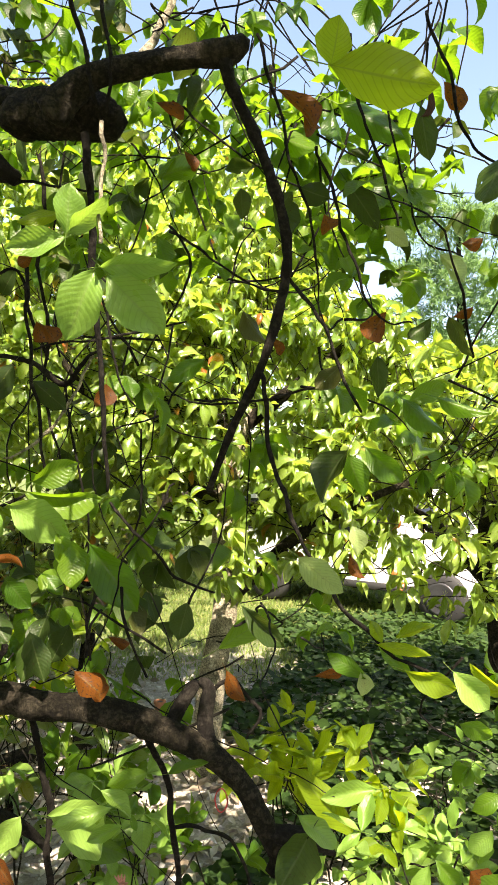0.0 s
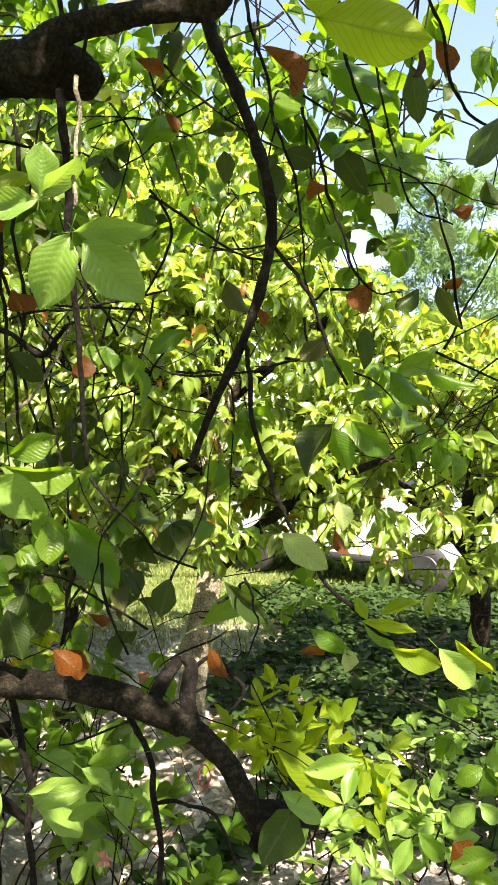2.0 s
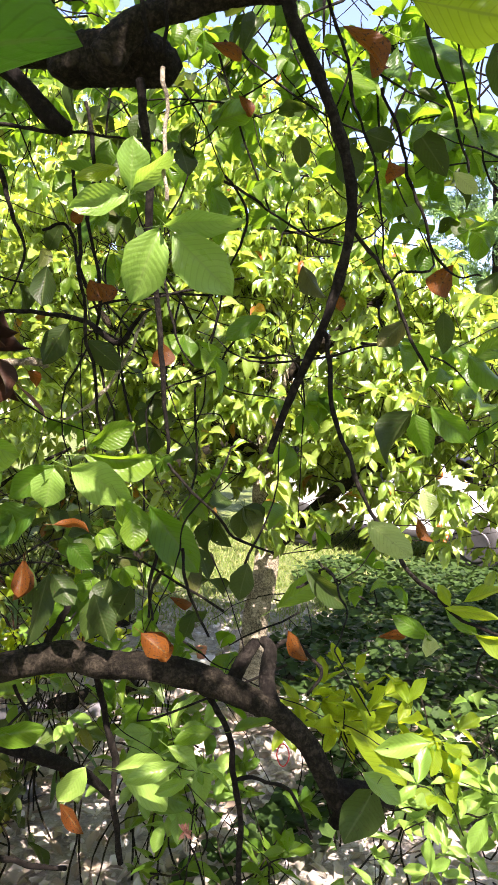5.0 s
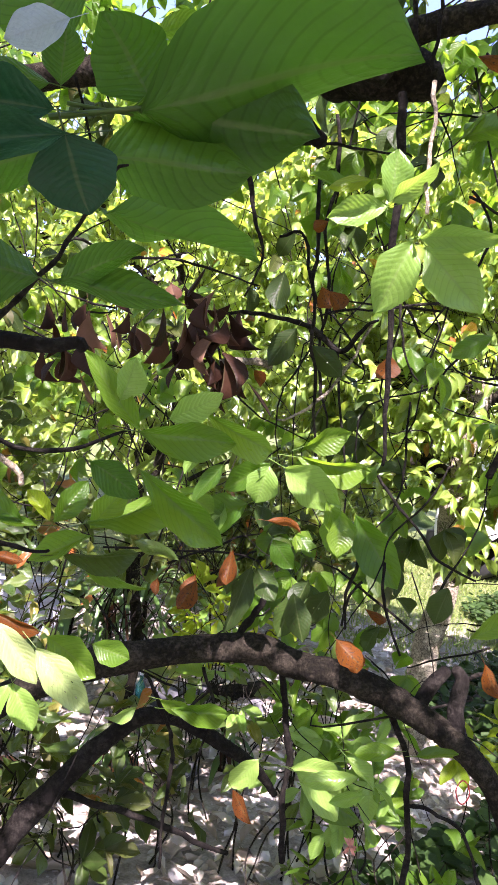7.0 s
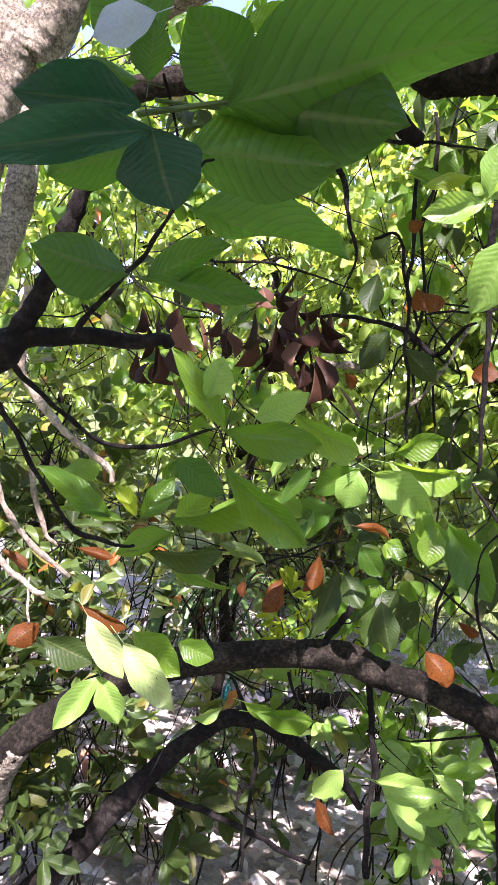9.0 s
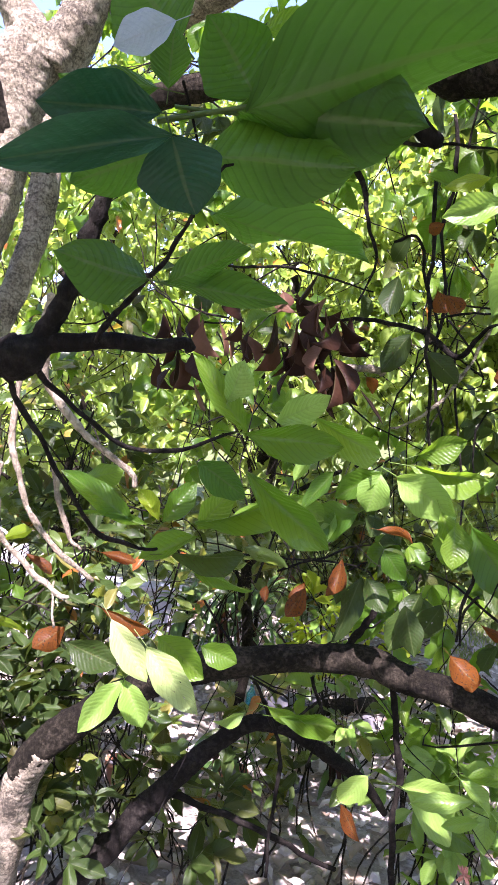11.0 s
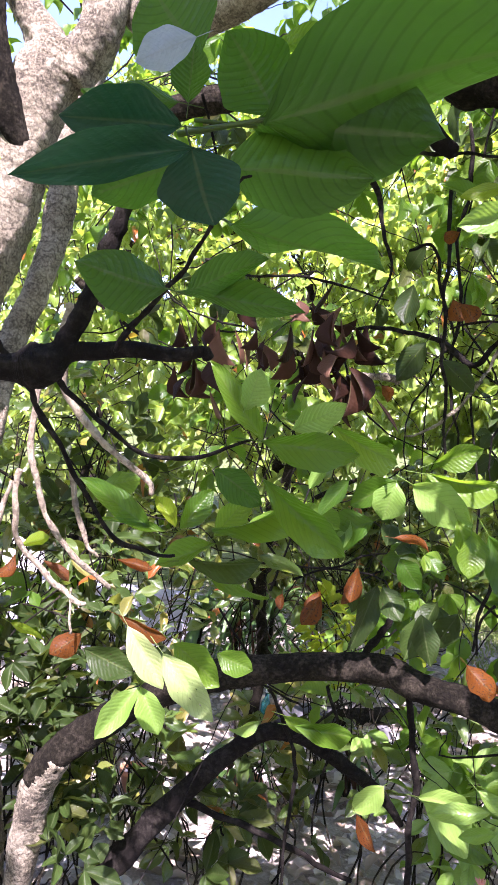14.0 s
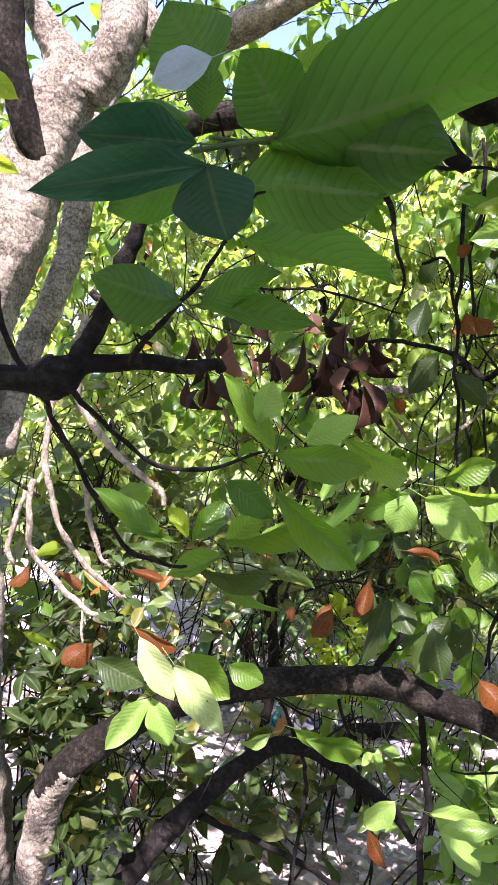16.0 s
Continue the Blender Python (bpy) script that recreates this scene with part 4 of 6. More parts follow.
for row in (
    ("l", 0.708, 2.276, 0.672, -94, -39, 173, 0.098, 0.63),
    ("l", 0.724, 2.277, 0.672, -76, 48, -176, 0.083, 0.63),
    ("o", 0.603, 2.067, 0.661, -79, -44, 4, 0.098, 0.81),
    ("g", 0.721, 2.076, 0.633, -21, -43, 107, 0.136, 0.45),
    ("g", 0.723, 2.076, 0.544, 47, -55, 51, 0.097, 0.45),
    ("l", 0.514, 2.16, 0.622, -70, -19, 155, 0.113, 0.45),
    ("g", 0.53, 2.161, 0.638, -69, 40, -163, 0.11, 0.45),
):
    leaf(tree, *row)
for row in (
    ("b", -0.713, 1.654, 1.826, -90, -8, 67, 0.078, 0.261),
    ("b", -0.745, 1.635, 1.967, -91, 8, 85, 0.102, 0.243),
    ("b", -0.694, 1.642, 1.921, -109, -5, -39, 0.098, 0.162),
    ("b", -0.759, 1.651, 1.955, -88, -19, 24, 0.112, 0.216),
    ("b", -0.711, 1.701, 1.966, -135, 28, -43, 0.077, 0.153),
    ("b", -0.705, 1.682, 1.942, -133, -36, 85, 0.084, 0.243),
    ("b", -0.699, 1.704, 1.899, -54, 22, 85, 0.115, 0.153),
    ("b", -0.774, 1.677, 1.947, -97, 1, 66, 0.135, 0.216),
    ("b", -0.737, 1.744, 1.938, -109, -15, 69, 0.09, 0.243),
    ("b", -0.708, 1.647, 1.897, -81, 27, 61, 0.132, 0.225),
):
    leaf(tree, *row)
for row in (
    ("b", -0.745, 1.678, 1.968, -96, -18, 35, 0.081, 0.189),
    ("b", -0.712, 1.636, 1.928, -80, 6, 47, 0.074, 0.198),
    ("b", -0.781, 1.61, 1.922, -87, 2, 19, 0.132, 0.18),
    ("b", -0.773, 1.733, 2.004, -132, 23, -23, 0.072, 0.153),
    ("b", -0.721, 1.783, 1.963, -105, -7, 80, 0.142, 0.189),
    ("b", -0.737, 1.628, 1.968, -99, -1, 33, 0.081, 0.207),
    ("b", -0.796, 1.646, 1.902, -111, -17, 69, 0.117, 0.162),
    ("b", -0.75, 1.706, 1.884, -81, 19, 49, 0.119, 0.126),
    ("b", -0.617, 1.645, 1.78, -83, -41, 15, 0.113, 0.162),
    ("b", -0.731, 1.733, 1.831, -81, 4, -34, 0.117, 0.225),
):
    leaf(tree, *row)
for row in (
    ("b", -0.724, 1.734, 1.803, -85, 20, 24, 0.111, 0.243),
    ("b", -0.726, 1.722, 1.776, -85, -16, 43, 0.093, 0.153),
    ("b", -0.699, 1.702, 1.847, -64, -29, -16, 0.088, 0.252),
    ("b", -0.735, 1.656, 1.842, -83, -18, -24, 0.098, 0.198),
    ("b", -0.678, 1.73, 1.808, -93, -14, 53, 0.09, 0.162),
    ("b", -0.69, 1.663, 1.846, -86, 1, -40, 0.128, 0.171),
    ("b", -0.692, 1.651, 1.843, -62, -30, -28, 0.118, 0.234),
    ("b", -0.857, 1.719, 1.878, -122, -20, 80, 0.14, 0.234),
    ("b", -0.834, 1.727, 1.864, -89, 34, 14, 0.104, 0.144),
    ("b", -0.869, 1.714, 1.865, -92, -24, 4, 0.078, 0.243),
):
    leaf(tree, *row)
for row in (
    ("b", -0.764, 1.647, 1.885, -101, -16, 50, 0.116, 0.171),
    ("b", -0.782, 1.617, 1.813, -82, 21, 46, 0.09, 0.162),
    ("b", -0.917, 1.776, 2.028, -98, -1, 91, 0.092, 0.144),
    ("b", -0.858, 1.722, 2.004, -57, -39, -27, 0.109, 0.243),
    ("b", -0.985, 1.676, 2.033, -81, 2, 80, 0.143, 0.18),
    ("b", -0.915, 1.752, 1.905, -103, 9, -30, 0.115, 0.18),
    ("b", -0.812, 1.752, 2.067, -93, 25, 28, 0.123, 0.243),
    ("b", -0.932, 1.781, 2.031, -66, -14, -45, 0.085, 0.198),
    ("b", -0.89, 1.797, 2.025, -128, -25, 81, 0.089, 0.216),
    ("b", -0.9, 1.716, 1.949, -96, 0, 14, 0.143, 0.216),
):
    leaf(tree, *row)
for row in (
    ("b", -1.033, 1.708, 1.908, -77, -10, 14, 0.089, 0.189),
    ("b", -1.002, 1.662, 1.78, -142, 21, -43, 0.07, 0.216),
    ("b", -0.93, 1.65, 1.903, -83, 5, 51, 0.104, 0.171),
    ("b", -0.933, 1.606, 1.916, -110, 9, -20, 0.074, 0.216),
    ("b", -0.945, 1.633, 1.878, -74, -17, -12, 0.095, 0.216),
    ("b", -0.982, 1.705, 1.896, -65, -26, -30, 0.091, 0.171),
    ("b", -1.04, 1.674, 1.92, -90, -20, 17, 0.119, 0.171),
    ("b", -1.053, 1.605, 1.934, -86, -2, 86, 0.11, 0.153),
    ("b", -0.991, 1.551, 1.849, -95, 10, 78, 0.121, 0.243),
    ("b", -0.999, 1.558, 1.824, -88, 10, 3, 0.083, 0.261),
):
    leaf(tree, *row)
for row in (
    ("b", -1.164, 1.595, 1.921, -103, -10, -17, 0.079, 0.18),
    ("b", -1.105, 1.551, 1.869, -81, 1, 8, 0.107, 0.261),
    ("b", -1.086, 1.635, 1.923, -78, 16, 62, 0.085, 0.216),
    ("b", -0.998, 1.539, 1.902, -108, -4, 94, 0.114, 0.135),
    ("b", -1.085, 1.561, 1.915, -102, -6, 49, 0.098, 0.207),
    ("b", -1.077, 1.614, 1.828, -60, -24, -25, 0.082, 0.216),
    ("b", -1.057, 1.546, 1.803, -82, -3, -17, 0.092, 0.198),
    ("b", -1.043, 1.593, 1.758, -105, -27, 39, 0.137, 0.207),
    ("b", -1.04, 1.618, 1.852, -87, -4, 77, 0.084, 0.207),
    ("b", -1.054, 1.655, 1.838, -98, -4, 72, 0.105, 0.153),
):
    leaf(tree, *row)
for row in (
    ("b", -1.098, 1.585, 1.833, -91, -2, 14, 0.1, 0.243),
    ("b", -1.194, 1.634, 1.809, -103, -12, 81, 0.113, 0.261),
    ("b", -1.112, 1.611, 1.794, -105, -15, 93, 0.106, 0.207),
    ("b", -1.13, 1.614, 1.787, -72, 22, 64, 0.086, 0.135),
):
    leaf(tree, *row)
for row in (
    ("g", -0.546, 2.053, 2.719, 16, -31, -82, 0.204, 0.45),
):
    leaf(tree, *row)
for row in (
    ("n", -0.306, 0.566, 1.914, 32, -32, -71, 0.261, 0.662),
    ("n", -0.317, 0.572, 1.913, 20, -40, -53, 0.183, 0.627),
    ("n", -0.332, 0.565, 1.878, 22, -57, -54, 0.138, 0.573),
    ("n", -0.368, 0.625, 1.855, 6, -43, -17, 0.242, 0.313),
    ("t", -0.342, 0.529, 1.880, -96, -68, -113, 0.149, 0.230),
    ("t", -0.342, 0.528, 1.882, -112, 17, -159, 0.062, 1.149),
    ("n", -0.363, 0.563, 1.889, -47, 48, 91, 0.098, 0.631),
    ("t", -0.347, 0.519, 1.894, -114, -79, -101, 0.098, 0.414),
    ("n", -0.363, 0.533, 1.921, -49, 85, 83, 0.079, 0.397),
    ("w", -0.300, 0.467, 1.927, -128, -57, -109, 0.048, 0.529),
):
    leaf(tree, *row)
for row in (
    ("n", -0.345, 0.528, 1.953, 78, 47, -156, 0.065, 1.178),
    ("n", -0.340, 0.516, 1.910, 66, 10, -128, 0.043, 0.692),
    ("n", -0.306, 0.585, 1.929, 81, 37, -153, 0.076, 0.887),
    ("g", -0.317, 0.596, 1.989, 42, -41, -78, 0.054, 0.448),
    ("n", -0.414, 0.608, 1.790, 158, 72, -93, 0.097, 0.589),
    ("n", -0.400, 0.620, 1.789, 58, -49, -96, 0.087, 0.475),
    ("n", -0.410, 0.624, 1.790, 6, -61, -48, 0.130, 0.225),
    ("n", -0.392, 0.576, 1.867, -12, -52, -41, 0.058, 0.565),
    ("g", -0.443, 0.872, 1.659, 83, -42, 45, 0.125, 0.296),
):
    leaf(tree, *row)
for row in (
    ("l", -0.468, 0.857, 1.694, 119, 6, 60, 0.061, 0.631),
    ("l", -0.423, 0.907, 1.677, 108, 57, 47, 0.078, 0.542),
    ("g", -0.446, 0.871, 1.658, -170, 76, 135, 0.138, 0.331),
    ("g", -0.393, 0.955, 1.689, -132, 58, 176, 0.129, 0.279),
    ("n", -0.479, 0.824, 1.616, -99, 63, -160, 0.076, 0.566),
    ("g", -0.427, 0.856, 1.612, -105, 50, -160, 0.164, 0.269),
    ("g", -0.571, 0.831, 1.525, 71, -56, 71, 0.114, 0.339),
    ("g", -0.541, 0.854, 1.529, 88, 35, 42, 0.072, 0.458),
    ("y", -0.546, 0.851, 1.531, 67, -31, 67, 0.053, 0.386),
    ("g", -0.508, 0.888, 1.523, 88, 33, 39, 0.078, 0.506),
):
    leaf(tree, *row)
for row in (
    ("g", -0.507, 0.878, 1.533, 141, 62, 86, 0.153, 0.191),
    ("g", -0.556, 0.842, 1.524, 7, -51, 124, 0.094, 0.236),
    ("g", -0.510, 0.897, 1.512, -32, -43, 154, 0.090, 0.332),
    ("d", -0.535, 0.874, 1.486, 177, 71, 120, 0.110, 0.223),
    ("g", -0.523, 0.912, 1.460, -149, 71, 148, 0.089, 0.264),
    ("p", -0.810, 1.107, 1.287, -70, 35, -135, 0.138, 0.371),
    ("p", -0.748, 1.139, 1.248, -67, 42, -134, 0.150, 0.426),
    ("l", -0.774, 1.118, 1.184, -57, -29, -168, 0.122, 0.360),
    ("l", -0.772, 1.119, 1.184, -70, 30, -142, 0.097, 0.497),
    ("g", -0.771, 1.201, 1.249, -71, 57, -136, 0.122, 0.590),
):
    leaf(tree, *row)
for row in (
    ("g", -0.715, 1.269, 1.231, -63, 69, -128, 0.083, 0.607),
    ("o", -0.841, 1.113, 1.299, -96, 69, -155, 0.107, 0.193),
    ("d", -0.914, 1.113, 1.217, -76, 67, -133, 0.114, 0.514),
    ("l", -0.583, 1.771, 1.589, -84, -10, -171, 0.110, 0.745),
    ("l", -0.547, 1.784, 1.588, -97, 65, -174, 0.175, 0.592),
    ("g", -0.584, 1.792, 1.590, -62, -53, 170, 0.146, 0.418),
    ("g", -0.411, 1.857, 1.499, -83, 3, -176, 0.121, 0.813),
    ("g", -0.378, 1.895, 1.489, -87, 36, -176, 0.222, 0.436),
    ("g", -0.535, 1.852, 1.616, -163, 61, 119, 0.210, 0.269),
    ("l", -0.705, 1.801, 1.479, -81, -5, -173, 0.101, 0.474),
):
    leaf(tree, *row)
for row in (
    ("g", -0.647, 1.824, 1.479, -48, -51, 158, 0.152, 0.631),
    ("g", -0.577, 1.859, 1.394, -86, 40, -167, 0.092, 0.714),
    ("g", -0.531, 1.875, 1.645, 142, 54, 73, 0.133, 0.503),
    ("y", 0.206, 1.369, 2.411, -16, -52, -70, 0.216, 0.488),
    ("y", 0.206, 1.369, 2.411, 48, 4, -154, 0.083, 0.935),
):
    leaf(tree, *row)
for row in (
    ("l", -0.292, 1.412, 2.123, 110, 1, 33, 0.101, 0.586),
    ("l", -0.286, 1.414, 2.122, 143, 24, 53, 0.110, 0.476),
    ("l", -0.293, 1.414, 2.115, -87, -74, -158, 0.120, 0.432),
    ("l", -0.244, 1.443, 2.061, -88, -19, -169, 0.161, 0.523),
    ("l", -0.233, 1.444, 2.067, 175, 59, 83, 0.158, 0.358),
    ("l", -0.218, 1.451, 2.053, -99, 42, 169, 0.170, 0.536),
):
    leaf(tree, *row)


# ---- the near tree: its other leaves ----


def split_crown(parent, at, way, up, length, width, material, near_first, kind, variants=4, single=300, shapes=MEDIUM, name="foliage", seed=0):
    """The leaves of a crown: the first in the order near_first as single parts, the rest joined."""
    turn = frames_of(way, up)
    order = np.argsort(near_first)
    for i in order[:single]:
        ob = part("leaf", blade(kind, int(i) % variants), None, parent)
        m = Matrix(turn[i].tolist()).to_4x4()
        m.translation = at[i].tolist()
        ob.matrix_basis = m @ Matrix.Diagonal((float(length[i] * width[i]), float(length[i]), float(length[i]), 1))
    rest = order[single:]
    if len(rest):
        scatter(name, shapes, at[rest], turn[rest], length[rest], width[rest], material, parent, seed=seed)


def ball(rng, n, inner=0.5):
    d = rng.normal(0, 1, (n, 3))
    d /= np.linalg.norm(d, axis=1)[:, None]
    return d, d * (inner + (1 - inner) * rng.random(n)[:, None] ** 0.6)


def twigs_to(parent, ends, roots, radius, material, rng, name="twigs"):
    """Thin bent twigs from the nearest root to each end, joined."""
    vs, fs, n = [], [], 0
    roots = np.asarray(roots, float)
    for e in ends:
        near = np.argsort(np.linalg.norm(roots - e, axis=1))[:4]
        r = roots[near[rng.integers(0, len(near))]] + rng.normal(0, 0.05, 3)
        r = e + (r - e) * min(1.0, 0.55 / (np.linalg.norm(r - e) + 1e-6))
        if np.linalg.norm(e - r) < 0.03:
            continue
        mid = (r + e) / 2 + rng.normal(0, 0.2, 3) * np.linalg.norm(e - r)
        v, f = tube_arrays([(*r, radius), (*mid, radius * 0.75), (*e, radius * 0.35)], 4, 5, 0.2)
        vs.append(v), fs.append(f + n)
        n += len(v)
    part(name, build_mesh(name, np.vstack(vs), np.vstack(fs)), material, parent, kind="stuff")


# places to be shaded by unseen sprays set sunward of them
HIGH_FEET = ((-1.28, 1.63, 2.52), (-0.74, 1.79, 2.6), (-0.37, 1.75, 2.54), (0.01, 1.69, 2.66), (0.03, 1.71, 2.47), (0.11, 1.78, 2.2), (0.05, 1.82, 1.93), (-0.07, 1.88, 1.63))
SHADED_SPOTS = ((-0.35, 1.9, 1.08), (-0.16, 1.92, 1.03), (0.03, 1.92, 0.92), (-0.9, 1.7, 1.05), (-1.15, 1.62, 0.92), (-0.2, 0.62, 1.95), (-0.1, 0.68, 2.0), (-0.3, 0.6, 1.92), (0.0, 0.7, 2.02), (-0.15, 0.66, 1.98), (-0.06, 0.72, 1.96), (-0.75, 1.65, 1.92), (-0.72, 1.68, 1.82), (-0.95, 1.65, 1.93), (-1.08, 1.6, 1.87), (-1.65, 1.45, 0.7), (-1.6, 1.5, 0.35), (-1.76, 1.4, 1.2), (0.09, 1.84, 2.34), (0.25, 1.87, 2.35), (0.42, 1.85, 2.52), (0.6, 1.68, 2.32), (0.5, 1.92, 2.03), (0.27, 1.87, 1.68), (-0.14, 1.96, 1.29), (-0.63, 1.85, 2.03))
LIMB_FEET = ((-1.259, 1.585, 0.817), (-0.964, 1.679, 1.018), (-0.584, 1.874, 1.101), (-0.327, 1.892, 1.077), (-0.223, 1.902, 1.044), (-0.039, 1.916, 0.963), (0.116, 1.928, 0.734))
SPRIG_FEET = ((-0.557, 0.593, 1.711), (-0.456, 0.657, 1.73), (-0.394, 0.508, 1.897), (-0.34, 0.566, 1.901), (-0.293, 0.62, 1.894), (-0.16, 0.605, 1.945))
ARCH_FEET = ((-1.243, 1.757, 0.392), (-1.024, 1.899, 0.718), (-0.766, 2.123, 0.717))


def near_tree():
    rng = np.random.default_rng(11)
    # hanging sprays among the limbs
    n = 120
    c = np.stack([rng.uniform(-2.6, 1.6, n), rng.uniform(1.9, 2.9, n), rng.uniform(0.75, 3.4, n)], 1)
    out = rng.normal(0, 0.4, (n, 3)) + (0, -0.2, -0.5)
    at, way, up, length = sprays(c, out, rng, (0.08, 0.135), (2, 3), 0.6)
    split_crown(tree, at, way, up, length, rng.uniform(0.42, 0.56, len(at)), GREEN, at[:, 1], "g", single=30, name="hanging_foliage")
    twigs_to(tree, c, [(x, 2.1, z) for x in np.arange(-2.2, 1.6, 0.4) for z in (1.2, 2.0, 2.8, 3.4)], 0.004, TWIG_DARK, rng, "twig_rest")
    # sprays close above the limbs, their shade put into the DEEP leaf tones
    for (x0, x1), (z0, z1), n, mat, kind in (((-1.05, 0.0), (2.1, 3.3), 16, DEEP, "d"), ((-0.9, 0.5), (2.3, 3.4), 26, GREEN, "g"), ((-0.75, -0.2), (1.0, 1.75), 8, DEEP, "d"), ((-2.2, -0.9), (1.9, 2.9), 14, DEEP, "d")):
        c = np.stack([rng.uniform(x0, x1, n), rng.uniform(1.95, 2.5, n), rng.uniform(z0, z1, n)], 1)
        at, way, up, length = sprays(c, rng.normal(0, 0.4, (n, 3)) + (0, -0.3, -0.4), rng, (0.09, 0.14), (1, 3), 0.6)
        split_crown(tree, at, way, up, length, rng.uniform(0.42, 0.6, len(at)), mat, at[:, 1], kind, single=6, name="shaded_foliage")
    # sprays that hang in from above
    n = 56
    c = np.stack([rng.uniform(-0.85, 0.62, n), rng.uniform(2.1, 2.6, n), rng.uniform(2.4, 3.1, n)], 1)
    at, way, up, length = sprays(c, rng.normal(0, 0.5, (n, 3)) + (0, -0.2, -0.3), rng, (0.075, 0.125), (1, 3), 0.6)
    split_crown(tree, at, way, up, length, rng.uniform(0.42, 0.55, len(at)), GREEN, at[:, 1], "g", single=6, name="overhanging_foliage")
    # leaves before the sky, and DEEP ones standing in for shade over the lower limb
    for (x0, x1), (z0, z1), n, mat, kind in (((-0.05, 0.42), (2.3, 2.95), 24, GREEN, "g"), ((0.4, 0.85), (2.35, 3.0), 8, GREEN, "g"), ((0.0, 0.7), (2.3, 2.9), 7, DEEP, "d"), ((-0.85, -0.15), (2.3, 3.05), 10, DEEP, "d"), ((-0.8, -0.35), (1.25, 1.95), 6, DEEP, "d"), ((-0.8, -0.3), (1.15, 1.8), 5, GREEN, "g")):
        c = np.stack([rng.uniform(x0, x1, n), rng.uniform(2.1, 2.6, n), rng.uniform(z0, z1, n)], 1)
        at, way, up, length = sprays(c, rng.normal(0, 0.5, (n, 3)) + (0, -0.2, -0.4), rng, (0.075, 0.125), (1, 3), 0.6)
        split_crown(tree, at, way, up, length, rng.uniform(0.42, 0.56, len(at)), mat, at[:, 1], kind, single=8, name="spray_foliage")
        twigs_to(tree, c, [(x, 2.3, 3.3) for x in (-0.6, 0.0, 0.6)] + [(-0.6, 2.3, 2.0), (0.2, 2.2, 2.7)], 0.0035, TWIG_DARK, rng, "spray_rest")
    # the unseen crown over the camera, open where the sun comes through
    n = 1150
    c = np.stack([rng.uniform(-3.2, 2.8, n), rng.uniform(-3.0, 1.3, n), rng.uniform(3.0, 4.3, n)], 1)
    c = c[[noise.noise(Vector(p) * 1.3) > -0.3 for p in c]]
    c = c[(c[:, 0] > -1.8) | (c[:, 1] < 0.4) | (rng.random(len(c)) < 0.35)]
    c = c[(c[:, 0] > -1.0) | (rng.random(len(c)) < 0.6)]
    c = c[(c[:, 1] < 0) | (c[:, 2] - 1.67 > 0.78 * np.hypot(c[:, 0], c[:, 1]))]
    toward = np.array(SUN_TO)
    # openings aimed at the sun so that chosen bark, leaves and soil are lit
    gaps = ((-1.5, 1.4, 2.2, 0.7), (-1.72, 1.45, 1.9, 0.6), (-1.66, 1.4, 2.7, 0.6), (-0.939, 1.011, 1.441, 0.3), (-0.901, 1.025, 1.62, 0.28), (-0.719, 1.149, 1.2, 0.18), (-0.212, 1.323, 2.026, 0.2), (-0.429, 1.58, 1.54, 0.34), (-0.38, 0.87, 1.63, 0.15), (-0.449, 2.284, 0.587, 0.32), (0.094, 2.729, 0.707, 0.3), (0.285, 1.418, 2.433, 0.2), (0.498, 1.71, 1.232, 0.2), (-1.885, 2.422, 0.0, 0.34), (-0.202, 2.121, 0.767, 0.28), (-0.286, 2.173, 0.711, 0.25), (-1.706, 1.478, 2.196, 0.42), (-1.653, 1.515, 2.569, 0.34), (-1.458, 1.562, 0.471, 0.2), (-1.322, 2.294, 0.0, 0.3), (-0.608, 3.224, 0.0, 0.3), (-0.404, 3.939, 0.0, 0.3), (0.384, 2.249, 0.518, 0.25), (0.254, 2.541, 0.69, 0.25), (-1.444, 3.636, 0.0, 0.25), (-1.126, 2.765, 0.0, 0.25), (-0.652, 3.374, 0.0, 0.22), (-1.457, 1.504, 0.574, 0.16), (-1.86, 2.67, 0.0, 0.36), (-1.46, 2.47, 0.0, 0.36), (-1.27, 3.67, 0.0, 0.36), (-0.99, 3.21, 0.0, 0.36), (-1.74, 4.23, 0.0, 0.36), (-0.69, 3.50, 0.0, 0.36), (-0.78, 2.97, 0.0, 0.36), (-1.93, 2.17, 0.0, 0.36), (-1.30, 2.73, 0.0, 0.36), (-1.98, 2.55, 0.0, 0.36), (-0.74, 1.13, 1.22, 0.27), (-0.25, 1.44, 2.06, 0.3), (-0.51, 1.79, 1.55, 0.3))

    def opened(c, share, lowest=-1.0):
        for x, y, z, wide in gaps:
            if z < lowest:
                continue
            away = c - (x, y, z)
            c = c[(np.linalg.norm(away - (away @ toward)[:, None] * toward, axis=1) > wide * share) | (rng.random(len(c)) < 0.1)]
        return c

    c = opened(c, 1.0)
    out = rng.normal(0, 0.6, (len(c), 3)) + (0, 0, 0.3)
    at, way, up, length = sprays(c, out, rng, (0.11, 0.18), (3, 4), 0.5)
    # extra sprays out of view, placed only to cast shade on the feet and spots
    over = []
    for foot, n, low, high in ((HIGH_FEET, 80, 1.1, 1.7), (LIMB_FEET, 120, 2.2, 2.9), (ARCH_FEET, 50, 2.6, 3.2), (SPRIG_FEET, 26, 1.3, 1.9)):
        for _ in range(n):
            k = rng.uniform(0, len(foot) - 1)
            p, q = np.array(foot[int(k)]), np.array(foot[min(int(k) + 1, len(foot) - 1)])
            over.append(p + (q - p) * (k % 1) + toward * rng.uniform(low, high) + rng.normal(0, 0.05, 3))
    over = opened(np.array(over), 0.55, 0.05)
